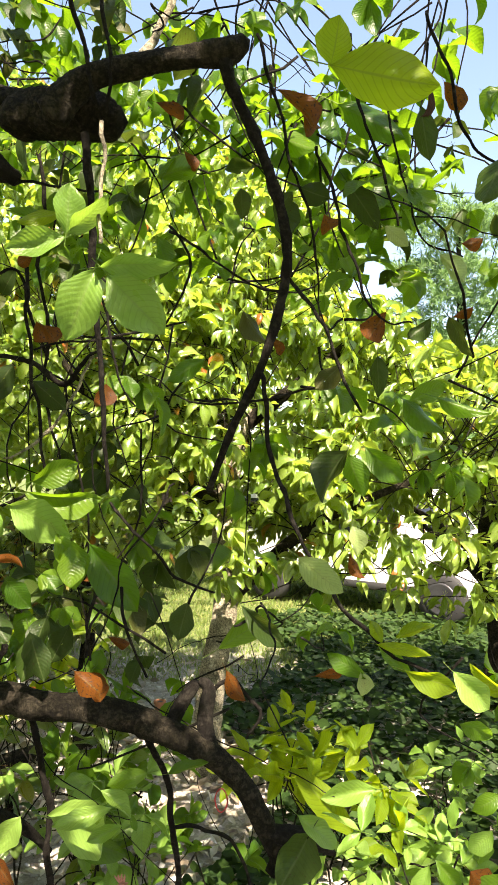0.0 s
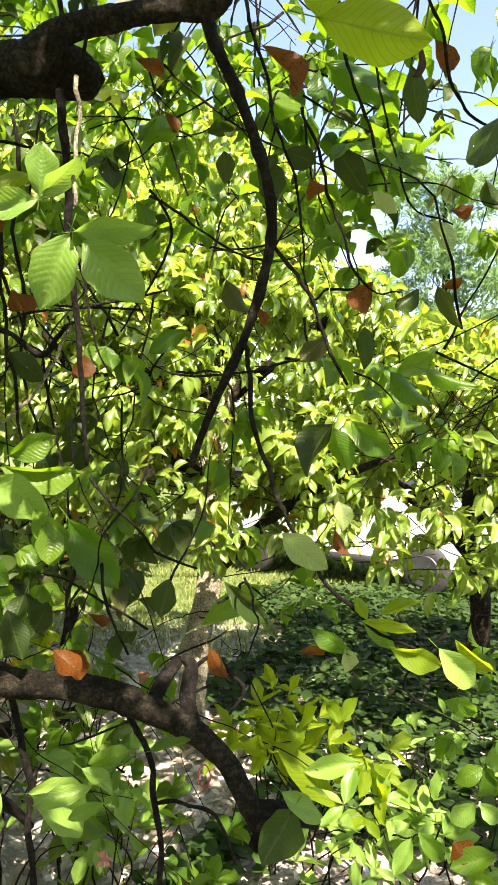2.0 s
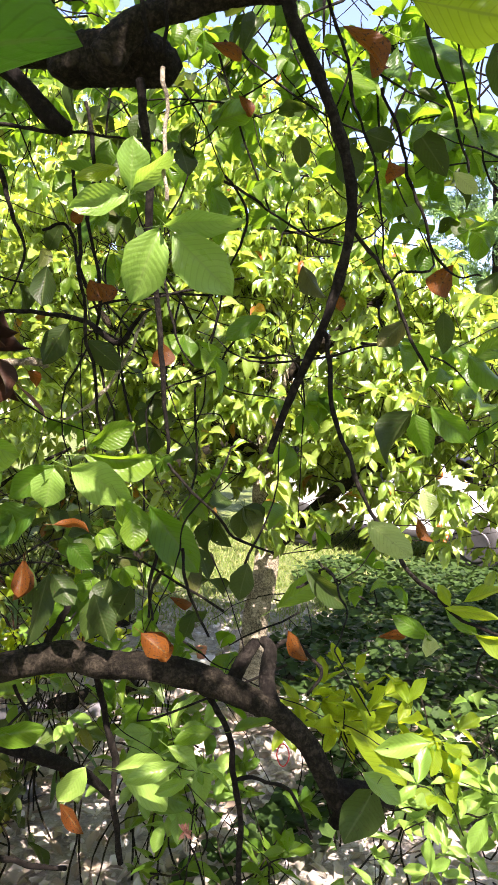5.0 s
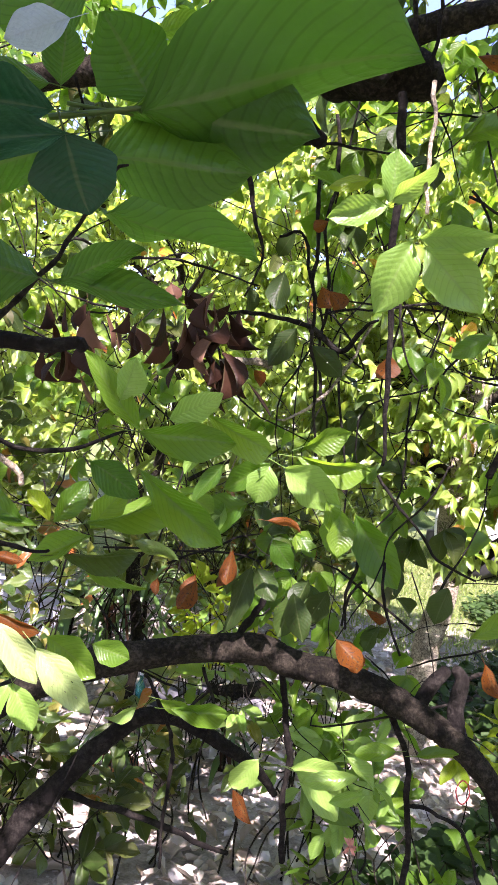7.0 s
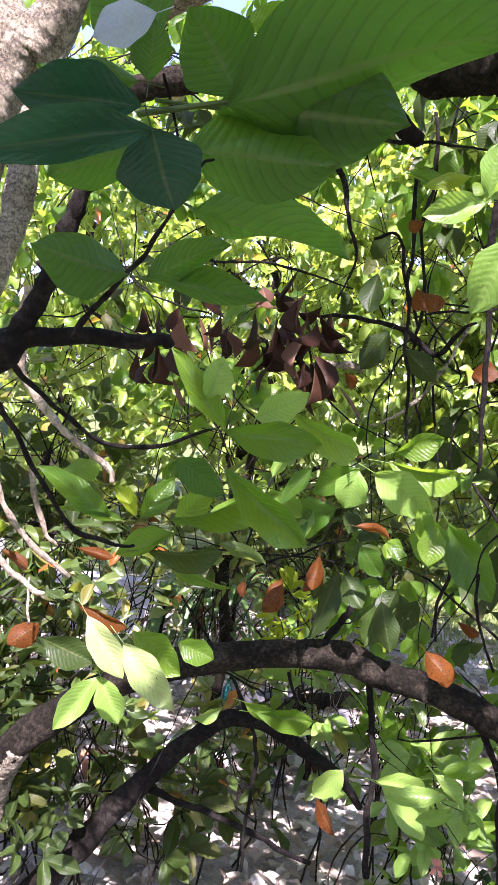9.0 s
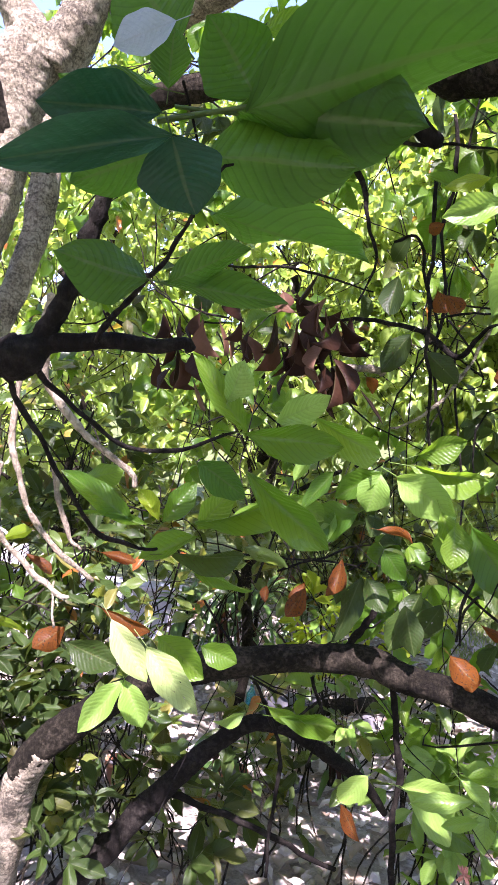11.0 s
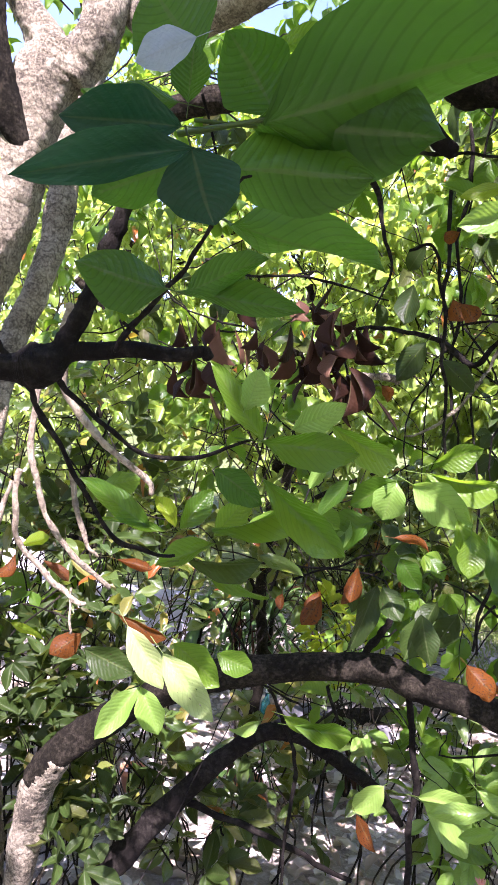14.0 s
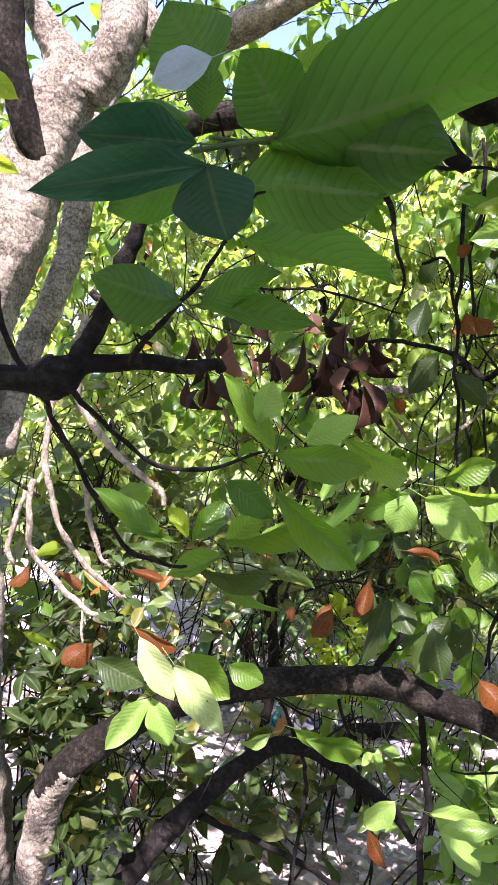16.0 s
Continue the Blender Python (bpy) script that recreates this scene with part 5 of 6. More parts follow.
    for x, y, z in SHADED_SPOTS:
        for _ in range(9 if z > 1.5 else 5):
            over = np.vstack([over, np.array((x, y, z)) + toward * ((3.35 - z) / toward[2] + rng.uniform(0.0, 0.5)) + rng.normal(0, 0.06, 3)])
    more = sprays(over, rng.normal(0, 0.6, (len(over), 3)), rng, (0.10, 0.15), (1, 2), 0.4)
    at, way, up, length = (np.concatenate(pair) for pair in zip((at, way, up, length), more))
    scatter("crown", COARSE, at, frames_of(way, up), length, rng.uniform(0.45, 0.6, len(at)), GREEN, tree, "leafy crown overhead, unseen, set to shape the light below", seed=5)
    twigs_to(tree, c[::5], [(-1.6, 1.3, 4.0), (-0.6, 1.2, 3.6), (0.6, 0.8, 3.7), (-1.2, -0.6, 3.8), (0.8, -1.2, 3.9), (-2.6, 0.4, 3.9)], 0.008, BARK_DARK, rng, "crown_rest")


near_tree()


def bare_twigs():
    """Thin dark twigs that hang and cross among the limbs."""
    rng = np.random.default_rng(19)
    for _ in range(80):
        p = np.array([rng.uniform(-2.3, 0.1), rng.uniform(1.8, 2.7), rng.uniform(0.9, 3.3)])
        d = np.array([rng.normal(0, 0.7), rng.normal(0, 0.3), rng.choice([-0.8, -0.8, 0.35])]) * rng.uniform(0.05, 0.12)
        pts, r = [], rng.uniform(0.0016, 0.0036)
        for k in range(9):
            pts.append((*p, r * (1 - 0.09 * k)))
            p = p + d
            d = d * 0.97 + rng.normal(0, 0.034, 3)
        tube("twig", pts, TWIG_DARK, tree)


bare_twigs()


def outer_crown():
    """The near tree's own crown further out, high over the view."""
    rng = np.random.default_rng(17)
    n = 240
    c = np.stack([rng.uniform(-3.4, 0.9, n), rng.uniform(2.2, 3.4, n), rng.uniform(2.4, 4.6, n)], 1)
    c = c[(c[:, 2] > 2.0 + 0.24 * c[:, 1]) & ((c[:, 0] < 0.15) | (rng.random(n) < 0.4))]
    out = rng.normal(0, 0.5, (len(c), 3)) + (0, -0.1, -0.2)
    at, way, up, length = sprays(c, out, rng, (0.09, 0.15), (2, 4), 0.6)
    split_crown(tree, at, way, up, length, rng.uniform(0.42, 0.6, len(at)), GREEN, at[:, 1], "g", single=0, name="outer_foliage")
    twigs_to(tree, c[::3], [(x, y, 4.2) for x in (-2.8, -1.8, -0.8, 0.2) for y in (2.0, 3.0)] + [(-1.0, 2.3, 3.2), (0.0, 2.2, 3.0), (-0.5, 3.2, 3.4), (-2.0, 2.6, 3.2), (-1.4, 3.4, 3.6)], 0.005, BARK_DARK, rng, "outer_rest")


outer_crown()


def background_tree(base, trunk, limbs, blobs, label, seed, size=(0.11, 0.18), material=CROWN, kind="c", single=300, name="fruit_tree", girth=0.075, inner=0.55, droop=0.9, shapes=MEDIUM, group="trees of the grove", bark=BARK_DARK):
    """A tree standing further off: blobs are (x, y, z, rx, ry, rz, twig ends)."""
    rng = np.random.default_rng(seed)
    t = thing(name, base, label, "tree", group)
    tube("trunk", [(*p, girth * k) for p, k in zip(trunk, np.linspace(1.15, 0.7, len(trunk)))], bark, t)
    for l in limbs:
        tube("limb", [(*p, girth * k) for p, k in zip(l, np.linspace(0.6, 0.22, len(l)))], BARK_DARK, t)
    cs, outs = [], []
    for x, y, z, rx, ry, rz, n in blobs:
        d, p = ball(rng, n, inner)
        cs.append(p * (rx, ry, rz) + (x, y, z))
        outs.append(d * 0.8 + (0, 0, 0.35))
    c, o = np.vstack(cs), np.vstack(outs)
    ok = c[:, 2] > 0.12
    c, o = c[ok], o[ok]
    at, way, up, length = sprays(c, o, rng, size, (3, 5), droop)
    roots = [p for l in limbs for p in l] + list(trunk[1:])
    twigs_to(t, c[rng.random(len(c)) < 0.45], roots, 0.0038, BARK_DARK, rng, "twig_rest")
    split_crown(t, at, way, up, length, rng.uniform(0.27, 0.40, len(at)), material, at[:, 1], kind, single=single, seed=seed, shapes=shapes)
    return t


def simple_limbs(base, top, rng, n=4, reach=1.2):
    bx, by, _ = base
    trunk = [(bx, by, -0.05), (bx + 0.05, by, top * 0.3), (bx - 0.04, by + 0.05, top * 0.6), (bx + 0.05, by + 0.05, top)]
    limbs = []
    for k in range(n):
        a = k * 6.28 / n + rng.random()
        z = top * rng.uniform(0.45, 0.8)
        limbs.append([(bx, by, z), (bx + 0.5 * reach * math.cos(a), by + 0.5 * reach * math.sin(a), z + 0.35 * reach), (bx + reach * math.cos(a), by + reach * math.sin(a), z + 0.6 * reach)])
    return trunk, limbs


# the sunlit tree in the middle
background_tree((-0.41, 4.2, 0), [(-0.41, 4.2, -0.05), (-0.39, 4.22, 0.5), (-0.33, 4.3, 0.95), (-0.36, 4.4, 1.5), (-0.26, 4.5, 2.1)],
                [[(-0.33, 4.3, 0.95), (0.14, 4.1, 1.4), (0.74, 4.0, 1.7)], [(-0.36, 4.4, 1.5), (-0.96, 4.3, 1.9), (-1.36, 4.2, 2.4)], [(-0.26, 4.5, 2.0), (0.24, 4.5, 2.4), (0.54, 4.6, 2.7)]],
                [(-0.21, 4.5, 2.15, 1.1, 0.7, 0.8, 380), (0.89, 4.2, 1.7, 0.9, 0.7, 0.75, 170), (-1.21, 4.6, 2.5, 1.0, 0.7, 1.1, 350), (-0.36, 4.1, 1.45, 0.95, 0.45, 0.35, 70), (-0.46, 4.9, 3.2, 0.9, 0.6, 0.6, 130)],
                "sunlit young fruit tree with bright yellow-green leaves", 21, size=(0.095, 0.165), bark=BARK)
background_tree((-2.50, 8.8, 0), [(-2.50, 8.8, -0.05), (-2.35, 8.8, 0.5), (-1.90, 8.8, 1.2), (-1.70, 8.9, 1.6), (-1.70, 9.0, 3.0)],
                [[(-1.90, 8.8, 1.25), (-1.20, 8.7, 1.5), (-0.50, 8.7, 1.6)], [(-1.70, 8.9, 1.7), (-2.60, 8.7, 2.6), (-3.40, 8.6, 3.4)], [(-1.70, 9.0, 2.8), (-0.90, 9.0, 3.8), (-0.40, 9.1, 4.6)]],
                [(-2.80, 8.7, 3.4, 1.9, 1.0, 1.5, 340), (-1.10, 9.0, 4.4, 1.6, 1.0, 1.3, 260), (-2.60, 9.0, 5.6, 1.7, 1.0, 1.1, 220)],
                "leaning dark-trunked fruit tree in full sun", 22, size=(0.15, 0.24), single=120, girth=0.15)
rng_trees = np.random.default_rng(5)
for (bx, by), top, blobs, seed in (
    ((-2.9, 5.4), 3.0, [(-2.9, 5.2, 2.5, 1.2, 0.8, 1.3, 300), (-2.5, 5.6, 4.0, 1.3, 0.9, 1.0, 260)], 23),
    ((-4.6, 5.0), 3.2, [(-4.4, 4.8, 2.4, 1.2, 0.9, 1.4, 280), (-4.6, 5.2, 4.2, 1.4, 1.0, 1.1, 240)], 24),
):
    trunk, limbs = simple_limbs((bx, by, 0), top, rng_trees)
    background_tree((bx, by, 0), trunk, limbs, blobs, "broad-leaved fruit tree half in shade", seed, single=100)
trunk, limbs = simple_limbs((1.5, 5.7, 0), 1.9, rng_trees, 4, 0.8)
background_tree((1.5, 5.7, 0), trunk, limbs, [(1.3, 5.5, 2.0, 1.1, 0.8, 0.6, 190), (2.2, 5.2, 1.8, 0.8, 0.8, 0.6, 110)], "low sunlit fruit tree shading the creeping cover", 27, single=60)
# lower bushy growth in the shade
for (bx, by), top, blobs, seed in (
    ((-1.75, 3.3), 1.6, [(-1.75, 3.2, 1.6, 0.6, 0.45, 0.4, 40), (-2.3, 3.3, 2.2, 0.6, 0.4, 0.5, 36)], 25),
    ((-3.0, 3.2), 1.7, [(-3.0, 3.2, 1.6, 0.7, 0.5, 0.6, 70), (-3.2, 3.3, 2.5, 0.7, 0.5, 0.5, 50)], 26),
):
    trunk, limbs = simple_limbs((bx, by, 0), top, rng_trees, 3, 0.6)
    background_tree((bx, by, 0), trunk, limbs, blobs, "slender young tree with dense mid-green leaves", seed, material=CROWN, kind="c", single=200, girth=0.03, size=(0.09, 0.15))
# a thicket added under the trees, its dark leaf tones standing in for shade
trunk, limbs = simple_limbs((-1.72, 5.99, 0), 1.3, rng_trees, 4, 0.5)
background_tree((-1.72, 5.99, 0), trunk, limbs, [(-1.72, 5.99, 0.95, 0.75, 0.4, 0.55, 150), (-2.62, 5.79, 0.7, 0.7, 0.4, 0.5, 90)], "low thicket added to stand for the grove's shade, dark-leaved", 28, material=SHADE, kind="s", single=40, girth=0.05, size=(0.09, 0.15))
# trees far behind, and unseen ones added behind the camera to cut sky light
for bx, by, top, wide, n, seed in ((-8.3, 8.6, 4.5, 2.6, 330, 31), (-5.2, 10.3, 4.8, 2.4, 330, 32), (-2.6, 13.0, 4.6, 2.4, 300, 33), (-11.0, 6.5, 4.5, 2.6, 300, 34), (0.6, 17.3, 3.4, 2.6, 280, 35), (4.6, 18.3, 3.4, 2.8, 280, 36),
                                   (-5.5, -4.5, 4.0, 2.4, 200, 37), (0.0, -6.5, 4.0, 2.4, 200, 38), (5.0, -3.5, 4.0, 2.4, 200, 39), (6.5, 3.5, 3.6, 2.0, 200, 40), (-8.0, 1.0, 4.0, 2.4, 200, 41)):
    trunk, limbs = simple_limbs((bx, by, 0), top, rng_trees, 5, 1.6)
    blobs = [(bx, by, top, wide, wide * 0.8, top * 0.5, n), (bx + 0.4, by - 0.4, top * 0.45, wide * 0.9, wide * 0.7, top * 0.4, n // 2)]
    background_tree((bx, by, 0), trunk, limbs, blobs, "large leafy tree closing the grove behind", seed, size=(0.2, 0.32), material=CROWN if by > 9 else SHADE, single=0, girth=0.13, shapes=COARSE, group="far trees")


def feather_tree(base, top, seed):
    """A far tree with fine feathery foliage on rising sprays."""
    rng = np.random.default_rng(seed)
    t = thing("feathery_tree", base, "far tall tree with fine feathery blue-green foliage", "tree")
    bx, by, _ = base
    tube("trunk", [(bx, by, -0.05, 0.16), (bx + 0.1, by, top * 0.5, 0.11), (bx, by, top * 0.95, 0.03)], BARK_DARK, t)
    at, way, up, length = [], [], [], []
    for _ in range(150):
        a, z = rng.uniform(0, 6.28), top * rng.uniform(0.3, 0.98)
        reach = 2.2 * (1.15 - z / top) + 0.6
        d = np.array([math.cos(a), math.sin(a), rng.uniform(0.15, 0.7)])
        root = np.array([bx, by, z])
        for s in np.linspace(0.12, 1.0, 26):
            p = root + d * reach * s + (0, 0, -0.35 * reach * s * s) + rng.normal(0, 0.06, 3)
            for _ in range(4):
                at.append(p), way.append(d * 0.8 + rng.normal(0, 0.55, 3)), up.append((0, 0, 1.0) + rng.normal(0, 0.4, 3)), length.append(rng.uniform(0.12, 0.26))
    at, way, up, length = (np.array(q) for q in (at, way, up, length))
    scatter("crown", [leaf_shape(2, 2, 1.0, 0.1, 0.2, 0.1, seed=9)], at, frames_of(way, up), length, np.full(len(at), 0.2), FEATHER, t, seed=seed)


feather_tree((3.0, 15.2, 0), 7.6, 51)
feather_tree((5.4, 17.0, 0), 6.4, 52)


# ---- saplings and sprigs near the ground ----


def sapling(centre, radius, ends, label, seed, material=GREEN, kind="g", size=(0.09, 0.15), single=60, stems=2):
    rng = np.random.default_rng(seed)
    x, y, z = centre
    t = thing("sapling", (x, y, 0), label, "sapling", "saplings under the trees")
    d, p = ball(rng, ends, 0.3)
    c = p * (radius, radius * 0.8, radius * 0.75) + (x, y, z)
    c[:, 2] = np.maximum(c[:, 2], 0.12)
    roots = []
    for _ in range(stems):
        e = c[rng.integers(0, ends)]
        g = (x + rng.normal(0, 0.06), y + rng.normal(0, 0.06))
        mid = (x + rng.normal(0, 0.06), y + rng.normal(0, 0.06), max(0.08, z * 0.55))
        tube("stem", [(*g, -0.03, 0.0042), (*mid, 0.0034), (*e, 0.002)], BARK_DARK, t)
        roots += [mid, tuple(e)]
    twigs_to(t, c, roots, 0.0035, BARK_DARK, rng, "twig_rest")
    at, way, up, length = sprays(c, d * 0.6 + (0, 0, 0.6), rng, size, (2, 4), 0.35)
    split_crown(t, at, way, up, length, rng.uniform(0.3, 0.44, len(at)), material, at[:, 1], kind, single=single, seed=seed)


# sun and shade on the saplings are put into their choice of leaf tone
SUNNY = "sunlit sapling with fresh yellow-green leaves over the ground"
DIM = "shaded green sapling over pale litter"
sapling((0.256, 2.641, 0.629), 0.32, 9, SUNNY, 61, YELLOW, "y", (0.09, 0.14), 90)
sapling((0.08, 3.028, 0.642), 0.28, 6, SUNNY, 62, YELLOW, "y")
sapling((0.718, 3.379, 0.373), 0.18, 5, SUNNY, 63, LIGHT, "l", (0.08, 0.12))
sapling((0.774, 2.481, 0.524), 0.2, 5, SUNNY, 64, LIGHT, "l")
sapling((0.564, 2.364, 0.432), 0.22, 5, SUNNY, 65, LIGHT, "l", (0.07, 0.12))
sapling((0.255, 2.339, 0.461), 0.26, 7, SUNNY, 66, LIGHT, "l", (0.08, 0.13))
sapling((-0.169, 2.505, 0.307), 0.3, 8, SUNNY, 67, GREEN, "g", (0.08, 0.13))
sapling((-0.566, 2.374, 0.392), 0.3, 5, DIM, 68)
sapling((-0.572, 2.675, 0.594), 0.28, 8, SUNNY, 69, GREEN, "g")
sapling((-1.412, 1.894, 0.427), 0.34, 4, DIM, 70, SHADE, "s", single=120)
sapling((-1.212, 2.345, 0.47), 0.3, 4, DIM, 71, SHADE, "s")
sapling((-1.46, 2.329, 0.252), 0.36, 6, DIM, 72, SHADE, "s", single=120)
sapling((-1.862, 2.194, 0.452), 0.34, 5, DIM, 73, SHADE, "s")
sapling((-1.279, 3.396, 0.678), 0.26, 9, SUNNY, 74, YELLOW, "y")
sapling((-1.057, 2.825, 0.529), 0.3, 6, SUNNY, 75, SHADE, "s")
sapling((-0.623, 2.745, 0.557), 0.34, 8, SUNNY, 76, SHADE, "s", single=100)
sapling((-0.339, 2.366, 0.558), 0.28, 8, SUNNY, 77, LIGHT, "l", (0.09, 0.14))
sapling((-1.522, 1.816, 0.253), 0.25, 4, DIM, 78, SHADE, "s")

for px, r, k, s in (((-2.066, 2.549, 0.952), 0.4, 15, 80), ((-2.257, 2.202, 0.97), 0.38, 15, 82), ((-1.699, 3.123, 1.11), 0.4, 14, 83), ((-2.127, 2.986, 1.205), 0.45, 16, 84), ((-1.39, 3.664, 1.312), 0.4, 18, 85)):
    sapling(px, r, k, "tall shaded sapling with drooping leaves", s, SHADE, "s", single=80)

# DEEP leaves carry the shade on these saplings in their colour
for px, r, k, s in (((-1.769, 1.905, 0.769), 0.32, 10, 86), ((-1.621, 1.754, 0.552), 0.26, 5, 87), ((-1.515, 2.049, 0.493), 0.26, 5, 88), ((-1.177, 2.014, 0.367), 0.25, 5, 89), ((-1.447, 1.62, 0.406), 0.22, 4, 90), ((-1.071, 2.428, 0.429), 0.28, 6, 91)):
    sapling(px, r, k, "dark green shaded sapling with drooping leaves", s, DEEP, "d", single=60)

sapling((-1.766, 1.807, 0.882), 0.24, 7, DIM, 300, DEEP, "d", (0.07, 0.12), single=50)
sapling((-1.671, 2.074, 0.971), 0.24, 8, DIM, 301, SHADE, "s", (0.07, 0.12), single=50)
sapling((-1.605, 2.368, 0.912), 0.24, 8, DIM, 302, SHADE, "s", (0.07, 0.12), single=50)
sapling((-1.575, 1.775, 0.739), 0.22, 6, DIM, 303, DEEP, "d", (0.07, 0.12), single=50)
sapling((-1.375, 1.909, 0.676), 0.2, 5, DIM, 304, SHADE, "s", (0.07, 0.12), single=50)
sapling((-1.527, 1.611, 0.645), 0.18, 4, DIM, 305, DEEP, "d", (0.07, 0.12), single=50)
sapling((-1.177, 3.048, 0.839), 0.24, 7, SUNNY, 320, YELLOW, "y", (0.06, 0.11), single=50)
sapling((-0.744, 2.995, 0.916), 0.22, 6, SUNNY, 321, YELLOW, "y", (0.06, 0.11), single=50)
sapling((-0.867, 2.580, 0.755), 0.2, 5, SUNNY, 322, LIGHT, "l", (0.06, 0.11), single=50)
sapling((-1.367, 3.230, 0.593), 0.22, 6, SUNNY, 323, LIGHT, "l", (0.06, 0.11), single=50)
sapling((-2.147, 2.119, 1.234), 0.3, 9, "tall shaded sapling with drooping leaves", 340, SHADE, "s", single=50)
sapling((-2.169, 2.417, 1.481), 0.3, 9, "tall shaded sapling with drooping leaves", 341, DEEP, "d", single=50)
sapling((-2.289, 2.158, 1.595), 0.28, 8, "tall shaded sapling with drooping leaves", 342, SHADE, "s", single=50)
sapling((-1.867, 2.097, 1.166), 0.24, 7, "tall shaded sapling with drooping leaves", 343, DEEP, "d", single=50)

# ---- bare brushwood low on the left ----


def brushwood(at, seed, n=4, height=0.6):
    """A tuft of bare thin stems rising from the soil."""
    rng = np.random.default_rng(seed)
    x, y = at
    t = thing("brushwood", (x, y, 0), "tuft of bare brown stems rising from litter", "brushwood", "bare brushwood")
    for _ in range(n):
        p = np.array([x + rng.normal(0, 0.05), y + rng.normal(0, 0.05), -0.02])
        d = np.array([rng.normal(0, 0.3), rng.normal(0, 0.2), 1.0]) * height * rng.uniform(0.12, 0.28)
        pts, r = [], rng.uniform(0.002, 0.004)
        for k in range(5):
            pts.append((*p, r * (1 - 0.18 * k)))
            p = p + d
            d = d + rng.normal(0, 0.035, 3)
        tube("stem", pts, TWIG_DARK if rng.random() < 0.7 else PALE_TWIG, t)


for k, at in enumerate(((-1.781, 2.791), (-1.32, 2.922), (-1.311, 3.781), (-1.092, 3.602), (-0.057, 3.15), (0.613, 3.269), (-2.302, 2.71))):
    brushwood(at, 200 + k)

# ---- ground growth and litter ----


def flat_frames(rng, n, tilt=0.35):
    a = rng.uniform(0, 6.28, n)
    way = np.stack([np.cos(a), np.sin(a), rng.normal(0, tilt * 0.6, n)], 1)
    return frames_of(way, np.array([0, 0, 1.0]) + rng.normal(0, tilt, (n, 3)))


def on_ground(rng, n, x0, x1, y0, y1, lift=0.01):
    xy = np.stack([rng.uniform(x0, x1, n), rng.uniform(y0, y1, n)], 1)
    z = np.array([ground_height(x, y) for x, y in xy])
    return np.column_stack([xy, z + lift])


def ground_cover():
    rng = np.random.default_rng(81)
    at = on_ground(rng, 18000, -0.5, 3.6, 2.6, 9.0)
    keep = at[:, 0] > -0.32 + 0.02 * at[:, 1] + 0.25 * np.sin(at[:, 1] * 2.1)
    at = at[keep & (at[:, 0] < 3.0 + 0.5 * np.sin(at[:, 1] * 1.7)) & (at[:, 1] > 2.9 + 0.3 * np.sin(at[:, 0] * 3.0))]
    at[:, 2] += rng.uniform(0.02, 0.12, len(at))
    tagged(scatter("ivy", [leaf_shape(3, 2, 1.0, 0.1, 0.2, 0.2, seed=8)], at, flat_frames(rng, len(at), 0.4), rng.uniform(0.05, 0.10, len(at)), rng.uniform(0.7, 1.0, len(at)), IVY), "dark low creeping ground cover in shade", "ground cover")
    at = np.vstack([on_ground(rng, 8000, -6.0, 4.0, -4.0, 7.0), on_ground(rng, 3000, -3.6, 0.6, 1.9, 5.4)])
    at = at[(np.hypot(at[:, 0] + 1.0, at[:, 1] - 2.5) + rng.normal(0, 0.8, len(at)) < 4.6) & ((at[:, 1] > 1.6) | (rng.random(len(at)) < 0.45))]
    at[:, 2] += rng.uniform(0, 0.02, len(at))
    tagged(scatter("leaf_litter", [leaf_shape(3, 2, 1.0, 0.4, -0.3, 0.8, seed=12), leaf_shape(3, 2, 1.0, 0.2, 0.3, 0.8, seed=13)], at, flat_frames(rng, len(at), 0.35), rng.uniform(0.04, 0.115, len(at)), rng.uniform(0.3, 0.5, len(at)), LITTER), "dry pale leaf litter on bare soil", "leaf litter")
    at = on_ground(rng, 42000, -4.5, 5.5, 6.0, 13.0, -0.01)
    way = np.array([0, 0, 1.0]) + rng.normal(0, 0.4, (len(at), 3))
    tagged(scatter("grass", [leaf_shape(2, 2, 1.0, 0.2, 0.5, 0.0, seed=14)], at, frames_of(way, rng.normal(0, 1, (len(at), 3))), rng.uniform(0.04, 0.11, len(at)), np.full(len(at), 0.14), GRASS), "thin sunlit grass in a clearing", "grass")


ground_cover()


def stone_mesh(seed):
    rng = np.random.default_rng(seed)
    bm = bmesh.new()
    bmesh.ops.create_icosphere(bm, subdivisions=1, radius=1.0)
    for v in bm.verts:
        v.co *= rng.uniform(0.72, 1.15)
        v.co.z *= 0.6
    me = bpy.data.meshes.new("stone")
    bm.to_mesh(me)
    bm.free()
    return me


def rubble():
    rng = np.random.default_rng(91)
    me = [stone_mesh(s) for s in range(3)]
    shapes = []
    for m in me:
        v = np.array([q.co[:] for q in m.vertices])
        f = np.array([list(p.vertices) for p in m.polygons])
        shapes.append((v, f, np.zeros((len(v), 2))))
    for m in me:
        bpy.data.meshes.remove(m)
    n = 6500
    at = on_ground(rng, n, -4.2, 0.9, 2.0, 6.2, 0.0)
    size = 0.007 + 0.030 * rng.random(n) ** 3
    tagged(scatter("rubble", shapes, at, flat_frames(rng, n, 0.5), size, rng.uniform(0.8, 1.5, n), STONE, smooth=False), "scattered pale stones and chips on the soil", "rubble")


rubble()


# ---- things on the ground ----
WHITE_PAINT = plain_material("van_paint", (0.72, 0.73, 0.74), (0.80, 0.80, 0.80), 3.0, 0.3, bump=0.02)
DARK_GLASS = plain_material("dark_glass", (0.012, 0.014, 0.016), (0.02, 0.022, 0.025), 3.0, 0.08, bump=0.0)
